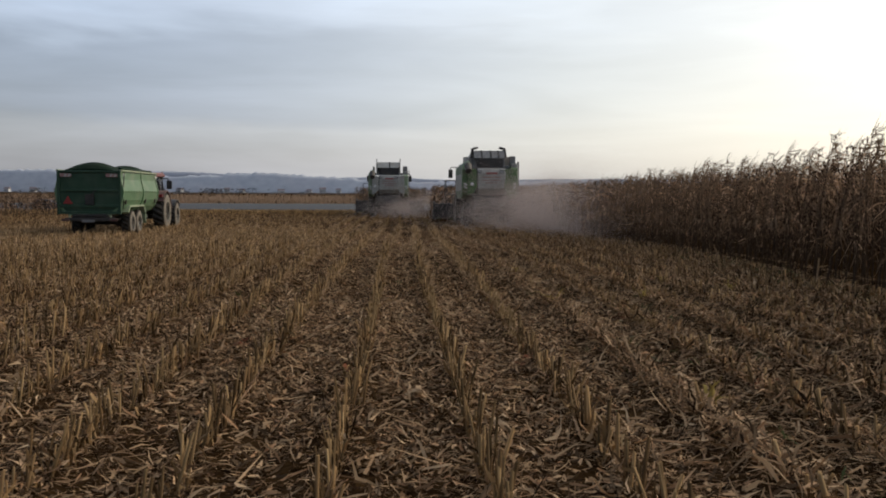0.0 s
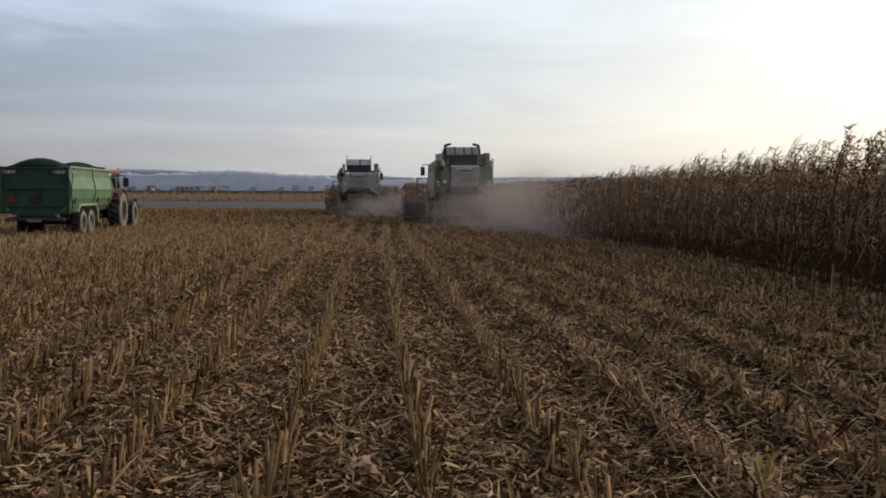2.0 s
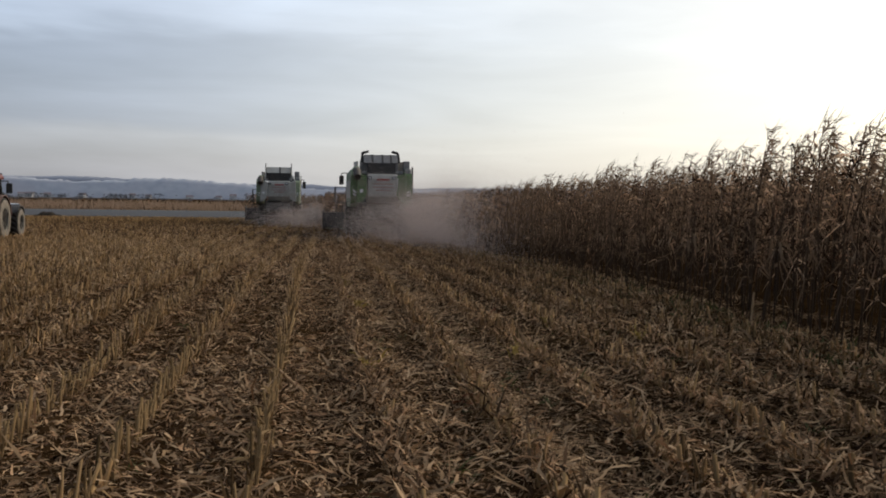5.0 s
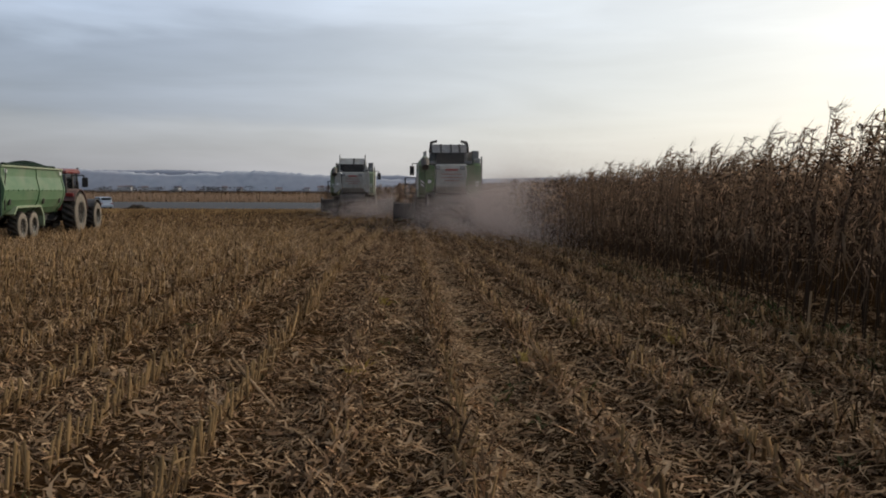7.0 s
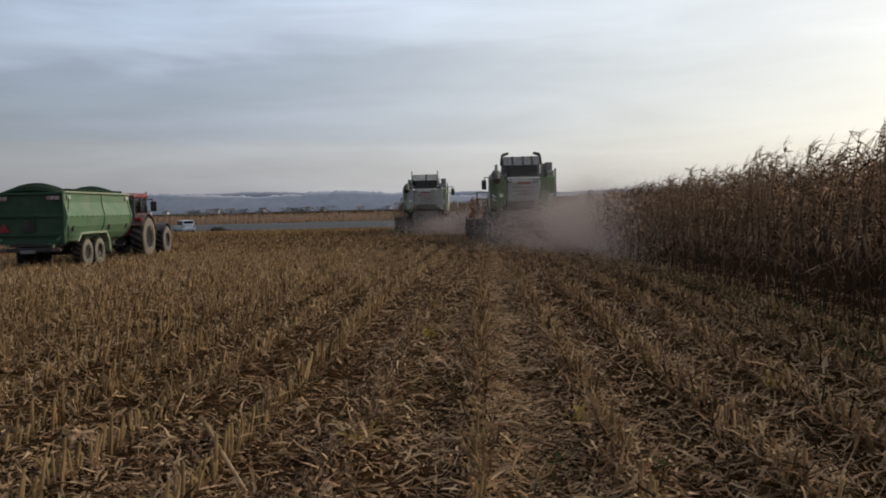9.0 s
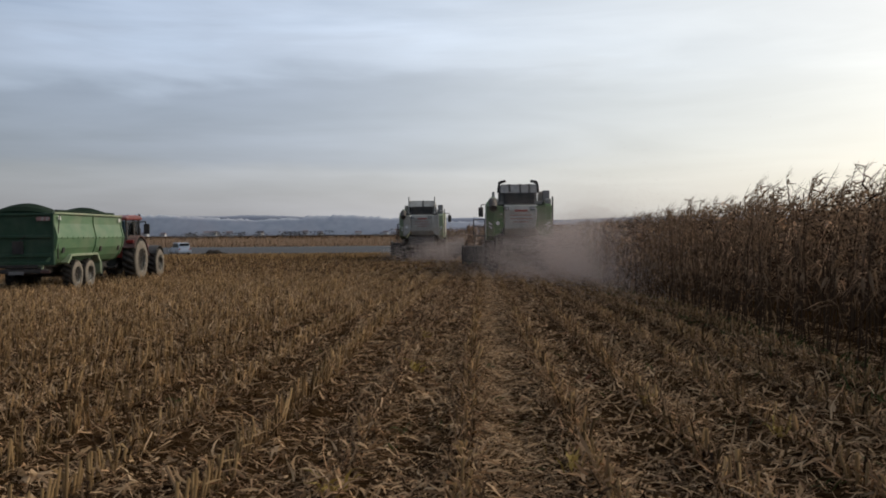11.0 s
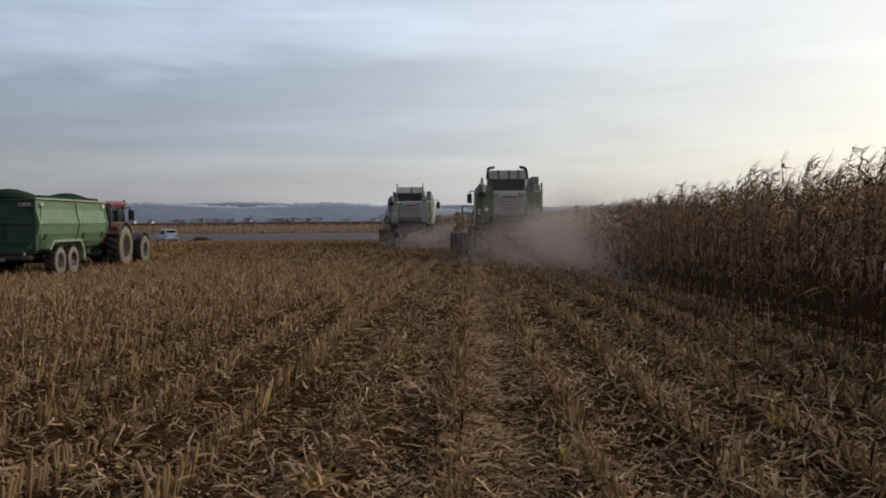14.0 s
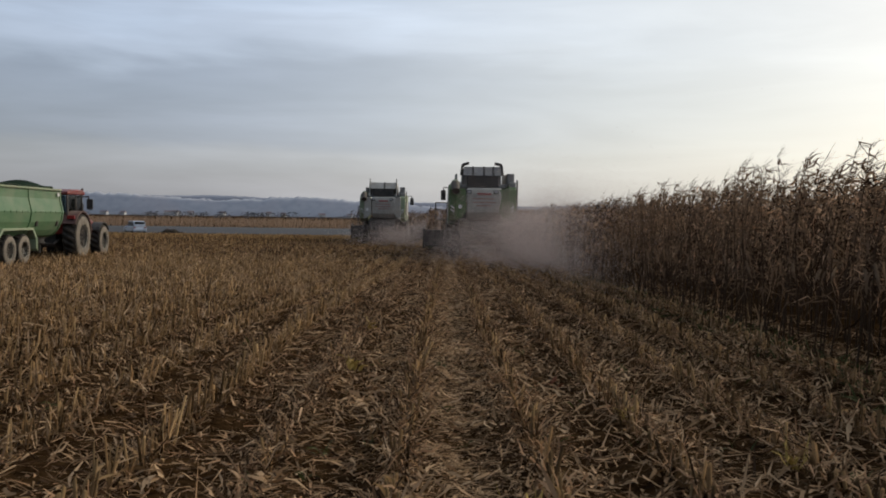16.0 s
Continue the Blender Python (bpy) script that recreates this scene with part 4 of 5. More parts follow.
def build_harvester(m, fins=False):
    t = thing("combine_harvester", m, "pale dusty combine harvester with upright tank fins cutting maize" if fins else "dusty green and white combine harvester with raised tank flaps cutting maize", "combine harvester", "combine harvesters")
    # green side shells
    for s in (-1, 1):
        out = [(0.25, 1.75), (0.10, 2.3), (0.18, 3.15), (0.6, 3.38), (5.6, 3.38), (5.9, 3.0), (5.9, 1.9), (4.6, 1.55), (1.2, 1.55)]
        part("side_panel", prism(B(), out, s * 1.18, s * 1.52, 0.06), M_GREEN2 if fins else M_LIME, t, "dusty green side shell")
        part("side_stripe", prism(B(), [(0.7, 2.0), (5.5, 2.0), (5.5, 2.9), (0.9, 2.9)], s * 1.52, s * 1.535, 0), M_PANEL, t, "pale side panel")
        wing = [(s * 0.74, 3.12), (s * 1.22, 3.22), (s * 1.24, 1.72), (s * 0.92, 1.86), (s * 0.72, 2.16)]
        part("rear_wing", prism(B(), wing, -0.02, 0.6, 0.05, "y"), M_PANEL if fins else M_LIME, t, "dusty rear corner panel")
        la = part("rear_lamp", box(B(), (s * 0.60, -0.06, 3.02), (0.22, 0.05, 0.15), 0.02), M_DARK, t)
        part("lens", box(B(), (s * 0.60, -0.09, 3.02), (0.15, 0.02, 0.09), 0.01), M_LAMP, la)
        wheel(t, (s * 1.28, 5.1, 0.92), 0.92, 0.66, 0.5, 20, side=s)
        wheel(t, (s * 1.20, 1.35, 0.62), 0.62, 0.46, 0.34, 18, side=s)
        # raised corner flaps or fins of the grain tank
        if fins:
            part("tank_fin", prism(B(), [(0.40, 3.25), (0.86, 4.46), (0.96, 4.46), (1.2, 3.3)], s * 0.86, s * 0.93, 0.01), M_PANEL, t, "upright pale tank fin")
        else:
            part("tank_flap", prism(B(), [(0.95, 3.8), (1.05, 4.32), (1.7, 4.36), (1.9, 3.85)], s * 0.88, s * 0.93, 0.01), M_DARK, t)
            part("flap_hood", prism(B(), [(s * 1.00, 3.82), (s * 0.95, 4.24), (s * 0.88, 4.36), (s * 0.60, 4.42), (s * 0.58, 4.32), (s * 0.80, 4.26), (s * 0.86, 4.18), (s * 0.90, 3.82)], 0.95, 1.35, 0.012, "y"), M_DARK, t,
                 "dark raised tank corner flap")
        part("tank_side", prism(B(), [(0.9, 3.3), (0.95, 3.86), (4.1, 3.95), (4.2, 3.3)], s * 1.12, s * 1.2, 0.01), M_PANEL, t)
        for k in range(2):
            part("warning_stripe", box(B(), (s * 1.34, 0.06, 2.18 + k * 0.16), (0.20, 0.02, 0.06), 0.003, (0, -38 * s, 0)), M_WHITE, t)
    # rear hood
    hood = [(0.0, 2.10), (-0.05, 2.95), (0.02, 3.16), (0.45, 3.22), (0.9, 3.22), (0.9, 1.75), (0.3, 1.80)]
    part("rear_hood", prism(B(), hood, -0.70, 0.84, 0.06), M_PANEL, t, "dusty white rear hood")
    # worn lettering as plain bars
    part("lettering_bar", box(B(), (0.07, -0.055, 2.93), (0.62, 0.012, 0.10), 0.003), M_BADGE_RED, t, "worn red lettering bar")
    for k, (wd, z) in enumerate(((0.98, 2.72), (1.04, 2.56), (0.7, 2.41))):
        part("lettering_bar", box(B(), (0.07, -0.04, z), (wd, 0.012, 0.045), 0.003), M_FADED, t, "thin faded lettering bar")
    part("hood_round_badge", rod(B(), (-1.0, -0.03, 2.36), (-1.0, -0.045, 2.36), 0.09, n=20), M_WHITE, t)
    # engine deck
    part("engine_screen", box(B(), (0.02, 0.55, 3.52), (1.42, 0.10, 0.50), 0.02), M_DARK, t, "dark engine air screen")
    part("engine_deck", box(B(), (0, 1.2, 3.30), (2.2, 1.3, 0.16), 0.03), M_GREY, t)
    cov = part("tank_cover", prism(B(), [(0.50, 3.78), (0.58, 3.74), (0.98, 4.17), (0.92, 4.20)], -0.84, 0.84, 0.01), M_PANEL if fins else M_GREY, t, "grey sloping tank cover")
    for x in ((0.1,) if fins else (-0.42, 0.08, 0.5)):
        part("cover_stripe", prism(B(), [(0.485, 3.79), (0.50, 3.78), (0.92, 4.20), (0.905, 4.21)], x - 0.05, x + 0.05, 0), M_DARK, cov)
    part("grain_tank", prism(B(), [(0.95, 3.3), (0.95, 4.12), (4.1, 4.0), (4.3, 3.3)], -0.88, 0.88, 0.03), M_GREY, t)
    part("tank_lid", prism(B(), [(1.0, 4.13), (2.6, 4.24), (4.1, 4.02)], -0.86, 0.86, 0.02), M_PANEL, t)
    # unloading tube folded back along the side
    tube = part("unloading_tube", pipe(B(), [(-1.30, 4.4, 3.35), (-1.22, 0.4, 3.42), (-1.22, 0.02, 3.30)], 0.18, 16), M_LIME, t, "green unloading tube folded back")
    part("spout", rod(B(), (-1.22, 0.12, 3.36), (-1.20, -0.26, 3.04), 0.20, 0.17, 16), M_DARK, tube, "black rubber spout")
    part("tube_support", rod(B(), (-1.22, 0.8, 3.36), (-1.15, 0.8, 2.9), 0.05), M_DARK, t)
    # lower works: straw chopper, spreaders, frame
    part("frame", prism(B(), [(0.5, 0.9), (6.6, 0.8), (6.8, 1.5), (5.5, 1.8), (0.5, 1.75)], -0.95, 0.95, 0.04), M_DARK, t)
    part("straw_chopper", prism(B(), [(-0.25, 1.15), (-0.1, 1.62), (0.9, 1.85), (0.9, 1.0), (0.2, 0.95)], -0.85, 0.85, 0.04), M_DARK, t, "dark straw chopper housing")
    for i in range(6):
        part("spreader_vane", box(B(), (-0.62 + i * 0.25, -0.2, 1.12), (0.03, 0.42, 0.22), 0.006, (0, 0, (i - 2.5) * 9)), M_GREY, t)
    part("rear_axle", rod(B(), (-1.1, 1.35, 0.66), (1.1, 1.35, 0.66), 0.11, n=10), M_DARK, t)
    part("front_axle", rod(B(), (-1.1, 5.1, 0.92), (1.1, 5.1, 0.92), 0.16, n=10), M_DARK, t)
    # ladder and rails at the rear right
    bm = pipe(B(), [(1.58, 0.35, 1.1), (1.58, 0.35, 3.55), (1.58, 0.75, 3.6), (1.58, 0.75, 1.1)], 0.022)
    lad = part("rear_ladder", bm, M_DARK, t)
    for k in range(7):
        part("rung", rod(B(), (1.58, 0.35, 1.3 + k * 0.33), (1.58, 0.75, 1.3 + k * 0.33), 0.018), M_DARK, lad)
    part("side_locker", box(B(), (1.36, 0.75, 2.75), (0.30, 0.7, 1.5), 0.04), M_PANEL, t, "dusty pale side locker")
    part("locker_door", box(B(), (1.36, 0.39, 2.75), (0.22, 0.02, 1.3), 0.006), M_GREY, t)
    part("exhaust_box", box(B(), (1.30, 1.1, 3.62), (0.34, 0.6, 0.55), 0.05), M_GREY, t)
    part("side_arm", pipe(B(), [(1.5, 1.0, 1.62), (2.05, 0.8, 1.62), (2.15, 0.8, 1.40)], 0.035), M_DARK, t)
    # cab
    part("cab_frame", prism(B(), [(6.0, 1.7), (7.3, 1.7), (7.55, 2.4), (7.3, 3.5), (6.0, 3.5)], -0.86, 0.86, 0.05), M_GLASS, t, "dark glazed cab")
    part("cab_roof", prism(B(), [(5.9, 3.5), (5.95, 3.72), (7.3, 3.76), (7.6, 3.58), (7.55, 3.5)], -0.95, 0.95, 0.05), M_PANEL, t)
    rail = part("platform", box(B(), (-1.75, 5.9, 1.75), (0.75, 1.2, 0.06), 0.01), M_DARK, t)
    for z in (2.25, 2.62):
        part("handrail", pipe(B(), [(-1.55, 5.4, z), (-2.12, 5.4, z), (-2.14, 6.4, z)], 0.022), M_DARK, rail)
    for p in ((-2.12, 5.4), (-2.14, 6.4), (-1.55, 5.4)):
        part("rail_post", rod(B(), (p[0], p[1], 1.75), (p[0], p[1], 2.64), 0.022), M_DARK, rail)
    bm = pipe(B(), [(-1.72, 5.2, 0.5), (-1.72, 5.2, 1.75)], 0.025)
    pipe(bm, [(-2.1, 5.2, 0.5), (-2.1, 5.2, 1.75)], 0.025)
    acc = part("access_ladder", bm, M_DARK, t)
    for k in range(4):
        part("rung", box(B(), (-1.91, 5.2, 0.6 + k * 0.3), (0.38, 0.16, 0.03), 0.006), M_DARK, acc)
    for s in (-1, 1):
        mi = part("mirror_arm", pipe(B(), [(s * 0.9, 7.2, 3.45), (s * 1.72, 7.3, 3.45), (s * 1.74, 7.3, 2.9)], 0.025), M_DARK, t)
        part("mirror", box(B(), (s * 1.74, 7.28, 3.05), (0.26, 0.08, 0.52), 0.04), M_DARK, mi)
    part("feeder_house", prism(B(), [(6.3, 1.0), (7.4, 0.45), (7.5, 0.9), (6.5, 1.7)], -0.65, 0.65, 0.03), M_DARK, t)
    # maize picker
    hd = part("maize_header", prism(B(), [(7.3, 0.35), (7.4, 1.18), (7.55, 1.22), (7.9, 0.5), (7.9, 0.3)], -2.72, 2.72, 0.03), M_DARK, t, "dark maize picking header")
    part("header_auger", rod(B(), (-2.6, 7.85, 0.72), (2.6, 7.85, 0.72), 0.2, n=14), M_GREY, hd)
    for s in (-1, 1):
        part("end_sheet", prism(B(), [(7.1, 0.22), (7.1, 1.28), (7.7, 1.35), (9.1, 0.45), (9.3, 0.2)], s * 2.70, s * 2.80, 0.02), M_DARK, hd)
    for i in range(7):
        x = -2.4 + i * 0.8
        part("snout", prism(B(), [(7.8, 0.25), (7.8, 0.8), (8.5, 0.72), (9.5, 0.22), (9.5, 0.18)], x - 0.16, x + 0.16, 0.05), M_LIME, hd, "green divider snout")
    return t


def build_car(name, m, paint, label, tall, length):
    t = thing(name, m, label, "car", "cars by the road")
    L, H = length, tall
    low = [(0, 0.32), (0.0, 0.62), (0.12, 0.86 * H / 1.5), (L * 0.30, 0.92 * H / 1.5), (L * 0.72, 0.92 * H / 1.5), (L - 0.1, 0.78), (L, 0.55), (L - 0.02, 0.3)]
    low = [(y, z) for y, z in low]
    part("body", prism(B(), low, -0.86, 0.86, 0.09), paint, t)
    suv = H > 1.6
    cab = ([(0.06, 0.95 * H / 1.6), (0.25, H * 0.97), (0.6, H), (L * 0.58, H), (L * 0.74, 0.95 * H / 1.6)] if suv
           else [(L * 0.14, 0.90), (L * 0.28, H * 0.97), (L * 0.36, H), (L * 0.55, H), (L * 0.74, 0.90)])
    part("cabin", prism(B(), cab, -0.72, 0.72, 0.09), paint, t)
    k = cab
    yl = [k[0][0] + 0.22, k[1][0] + 0.14, k[3][0] - 0.05, k[4][0] - 0.25]
    for s in (-1, 1):
        mid = (yl[1] + yl[2]) / 2
        for a, b, c, d in ((yl[0], yl[1], mid - 0.05, mid - 0.05), (mid + 0.05, mid + 0.05, yl[2], yl[3])):
            part("side_window", prism(B(), [(a, k[0][1] + 0.03), (b, H - 0.12), (c, H - 0.12), (d, k[0][1] + 0.03)], s * 0.715, s * 0.728, 0), M_GLASS, t)
        for y in (L * 0.2, L * 0.8):
            wheel(t, (s * 0.76, y, 0.32), 0.32, 0.2, 0.21, 0, side=s)
        part("headlight", box(B(), (s * 0.62, L - 0.03, 0.68), (0.36, 0.1, 0.14), 0.03), M_LAMP, t)
        part("tail_lamp", box(B(), (s * 0.66, 0.01, 0.80), (0.28, 0.08, 0.16), 0.03), M_REFLECT, t)
        part("mirror", box(B(), (s * 0.92, L * 0.66, 0.98), (0.16, 0.1, 0.13), 0.03), paint, t)
    for y, a in ((k[0][0] + (0.06 if suv else 0.25), 20), (k[4][0] - 0.25, -48)):
        part("screen", box(B(), (0, y, (k[0][1] + H) / 2), (1.2, 0.02, 0.5), 0.004, (a, 0, 0)), M_GLASS, t)
    return t


def on_ground(x, y, yaw=0.0, dz=0.0):
    return pose(x, y, float(height(x, y)) + dz, 0, 0, yaw)


RIG_YAW = 3.0
tail = Vector((-12.15, 35.2))
along = Vector((-math.sin(radians(RIG_YAW)), math.cos(radians(RIG_YAW))))
build_trailer(on_ground(tail.x, tail.y, RIG_YAW))
rear_axle = tail + along * 8.75
build_tractor(on_ground(rear_axle.x, rear_axle.y, RIG_YAW))
build_harvester(on_ground(4.95, 47.6, 0.0))
build_harvester(on_ground(-0.82, 67.0, 0.0), True)
build_car("parked_suv", on_ground(-34.24, 117.5, 35, 0.01), M_SILVER, "silver-blue estate car parked at the field edge by the road", 1.62, 4.1)
build_car("sedan_car", on_ground(-44.2, 120.4, -86), M_CARWHITE, "white sedan standing at the field edge before the road", 1.45, 4.6)
build_car("hatchback_car", on_ground(-49.4, 120.9, -86), M_CARDARK, "dark blue car standing at the field edge before the road", 1.42, 4.2)


def build_truck(m):
    t = thing("tipper_truck", m, "white truck with a grey tipper body on the country road", "truck")
    for s in (-1, 1):
        for y in (1.0, 2.3, 6.3):
            wheel(t, (s * 1.0, y, 0.5), 0.5, 0.32, 0.3, 0, side=s)
        part("body_side", box(B(), (s * 1.2, 2.55, 1.95), (0.08, 5.2, 1.5), 0.02), M_GREY, t)
        for k in range(6):
            part("body_rib", box(B(), (s * 1.26, 0.2 + k * 0.94, 1.95), (0.06, 0.10, 1.5), 0.015), M_DARK, t)
        part("side_window", prism(B(), [(5.75, 1.75), (6.5, 1.7), (6.4, 2.45), (5.75, 2.45)], s * 1.16, s * 1.18, 0), M_GLASS, t)
        part("headlight", box(B(), (s * 0.85, 7.12, 0.85), (0.4, 0.08, 0.2), 0.03), M_LAMP, t)
    part("body_floor", box(B(), (0, 2.55, 1.18), (2.4, 5.2, 0.12), 0.02), M_GREY, t)
    part("body_front", box(B(), (0, 5.15, 2.0), (2.4, 0.08, 1.7), 0.02), M_GREY, t)
    part("tail_board", box(B(), (0, -0.05, 1.95), (2.4, 0.08, 1.5), 0.02), M_WHITE, t, "white tail board")
    part("cab", prism(B(), [(5.4, 0.75), (7.1, 0.7), (7.15, 1.55), (6.85, 2.6), (6.3, 2.75), (5.4, 2.75)], -1.15, 1.15, 0.08), M_WHITE, t)
    part("windscreen", box(B(), (0, 7.03, 2.06), (2.0, 0.02, 0.85), 0.004, (16, 0, 0)), M_GLASS, t)
    part("chassis", box(B(), (0, 3.5, 0.82), (0.9, 6.8, 0.25), 0.03), M_DARK, t)
    part("bumper", box(B(), (0, 7.1, 0.6), (2.3, 0.15, 0.3), 0.04), M_DARK, t)
    return t


build_truck(pose(-74.0, 138.0, -0.262, 0, 0, 88))


def build_heap():
    rng = np.random.default_rng(5)
    xs, ys = np.linspace(-2.6, 2.6, 40), np.linspace(-1.4, 1.4, 20)
    X, Y = np.meshgrid(xs, ys)
    r = np.sqrt((X / 2.6) ** 2 + (Y / 1.4) ** 2)
    Z = 0.85 * np.clip(1 - r ** 2, 0, 1) ** 0.7 * (1 + 0.3 * np.sin(X * 2.9 + 0.4) * np.sin(X * 1.3) + rng.normal(0, 0.09, X.shape)) - 0.03
    v = np.stack([X, Y, Z], -1).reshape(-1, 3)
    nx = 40
    b = (np.arange(19)[:, None] * nx + np.arange(nx - 1)[None]).ravel()
    ob = new("soil_heap", mesh_from("soil_heap", v, [np.stack([b, b + 1, b + nx + 1, b + nx], 1)], M_EARTH))
    ob.matrix_world = on_ground(-31.0, 119.5) @ Matrix.Diagonal((0.72, 0.6, 0.68, 1))
    tagged(ob, "dark lumpy heap of soil beside the parked car", "soil heap")


build_heap()


def build_dust():
    rng = np.random.default_rng(77)

    def cloud(name, blobs, label):
        pts, size = [], []
        for n, c, s, grain in blobs:
            p = rng.normal(0, 1, (n, 3)) * np.array(s) + np.array(c)
            # billows: thin the cloud where a slow wave says so
            w = np.sin(p[:, 0] * 1.9 + 1.3 * np.sin(p[:, 2] * 2.2)) * np.sin(p[:, 2] * 2.6 + np.sin(p[:, 0] * 1.1) + 0.6)
            p = p[rng.random(n) < 0.72 + 0.28 * w]
            p = p[p[:, 2] > -0.25]
            pts.append(p)
            size.append(np.full((len(p), 1), grain))
        p = np.concatenate(pts)
        n = len(p)
        a, b = rng.normal(0, 1, (n, 3)), rng.normal(0, 1, (n, 3))
        a /= np.linalg.norm(a, axis=1, keepdims=True)
        b -= (a * b).sum(1, keepdims=True) * a
        b /= np.linalg.norm(b, axis=1, keepdims=True)
        s = rng.uniform(0.8, 1.2, (n, 1)) * np.concatenate(size)
        v = np.stack([p + a * s, p - a * s * 0.5 + b * s * 0.87, p - a * s * 0.5 - b * s * 0.87], 1).reshape(-1, 3)
        ob = new(name, mesh_from(name, v, [np.arange(3 * n).reshape(-1, 3)], M_DUST))
        tagged(ob, label, "dust", kind="stuff")
    g = 0.0078
    cloud("dust_cloud", [(120000, (5.2, 45.0, 0.2), (1.7, 1.5, 0.7), g), (120000, (6.0, 41.0, 0.35), (1.1, 2.4, 0.6), g), (250000, (7.0, 43.0, 0.7), (1.5, 2.4, 0.85), g),
                         (110000, (6.6, 38.0, 0.8), (0.7, 3.0, 0.95), g), (80000, (6.6, 33.0, 0.8), (0.6, 3.5, 0.9), 0.0065),
                         (80000, (8.4, 44.0, 1.4), (1.9, 2.8, 0.6), g), (60000, (5.2, 45.2, 1.6), (1.6, 0.6, 0.95), 0.006)],
          "brown harvest dust blown out behind the combine harvester")
    cloud("dust_cloud", [(42000, (-0.1, 65.0, 0.25), (1.4, 1.5, 0.45), 0.013), (40000, (1.5, 65.0, 0.6), (1.3, 1.8, 0.6), 0.013)],
          "brown harvest dust blown out behind the farther combine harvester")


build_dust()


# ---- distance: village and tree belts ----
def build_village():
    rng = np.random.default_rng(8)
    # wall, roof and window colours are greyed to include the distance haze
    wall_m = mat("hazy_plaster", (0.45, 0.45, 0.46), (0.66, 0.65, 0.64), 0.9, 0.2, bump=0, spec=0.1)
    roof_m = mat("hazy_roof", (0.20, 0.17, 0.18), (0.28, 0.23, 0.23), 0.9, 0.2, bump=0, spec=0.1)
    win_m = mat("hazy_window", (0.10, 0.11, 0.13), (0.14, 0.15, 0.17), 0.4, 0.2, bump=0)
    for i in range(22):
        x = -900 + i * 48 + rng.uniform(-30, 30)
        y = rng.uniform(1750, 2100)
        w, d, h = rng.uniform(9, 18), rng.uniform(8, 11), rng.uniform(4.5, 8)
        t = thing("house", pose(x, y, -0.4, 0, 0, rng.uniform(-30, 30)), "pale plastered village house with a pitched roof in the haze", "house", "village houses")
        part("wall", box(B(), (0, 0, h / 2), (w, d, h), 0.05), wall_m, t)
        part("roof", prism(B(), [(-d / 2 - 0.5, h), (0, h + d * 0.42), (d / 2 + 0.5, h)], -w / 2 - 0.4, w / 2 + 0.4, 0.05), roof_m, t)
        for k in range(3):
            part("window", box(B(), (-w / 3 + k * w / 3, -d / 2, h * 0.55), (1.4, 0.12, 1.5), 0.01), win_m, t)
    # tree belts; the crown greys have the distance haze mixed in
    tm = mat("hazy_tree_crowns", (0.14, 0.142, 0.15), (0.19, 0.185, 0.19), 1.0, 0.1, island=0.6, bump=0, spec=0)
    s = Soup()
    for y0, n, hh in ((820, 170, 3.2), (1000, 170, 4.5), (1420, 260, 9.0)):
        tx = rng.uniform(-y0 * 0.62, y0 * 0.5, n)
        gap = np.sin(tx * 0.013 + y0) + 0.6 * np.sin(tx * 0.041)
        tx = tx[gap > -0.35]
        for x in tx:
            h = hh * rng.uniform(0.4, 1.25)
            k = 30
            P = np.stack([x + rng.normal(0, h * 0.5, k), y0 + rng.normal(0, 4, k), h * rng.uniform(0.0, 0.75, k) - 0.8], 1)
            a = rng.uniform(0, 2 * np.pi, k)
            D = unit(np.stack([np.cos(a), np.sin(a), rng.uniform(0.2, 1, k)], 1))
            s.ribbons(P, D, h * rng.uniform(0.2, 0.4, k), h * 0.22, 0.3, 2, rng=rng, tip=0.5)
    tagged(s.build("tree_belts", tm), "far belts of bare trees and bushes along the plain, coloured haze-grey", "trees", kind="stuff")


build_village()


# ---- single plants and stubs nearest the path ----
def piece(v, fs, name, material, shift=(0.0, 0.0, 0.0)):
    lo = min(int(f.min()) for f in fs)
    return mesh_from(name, v - np.array(shift), [f - lo for f in fs], material)


def build_single_plants():
    rng = np.random.default_rng(91)
    kinds = []
    for i in range(14):
        soups = [Soup() for _ in range(4)]
        maize(soups, np.array([0.0]), np.array([16.0]), rng, 2, 2.45)
        shift = (0.0, 16.0, float(height(0.0, 16.0)))
        stalk, leaf, tassel, cob = soups
        parts = [("leaf", piece(v, [f], "leaf", M_LEAF, shift)) for v, f in zip(leaf.v, leaf.f)]
        for q, nm, mm in ((stalk, "stalk", M_STALK), (tassel, "tassel", M_TASSEL), (cob, "cob", M_COB)):
            if q.n:
                parts.append((nm, piece(np.concatenate(q.v), q.f, nm, mm, shift)))
        kinds.append(parts)
    for x, y in SINGLE_PLANTS:
        t = thing("maize_plant", on_ground(x, y, float(rng.uniform(-35, 35))), "tall withered brown maize plant standing at the uncut edge", "maize plant", "maize plants at the uncut edge")
        k = float(rng.uniform(0.93, 1.055)) * (2.45 + float(stand(y))) / (2.45 + float(stand(16.0)))
        for nm, me in kinds[int(rng.integers(14))]:
            o = new(nm, me)
            o.parent = t
            o.scale = (1, 1, k)


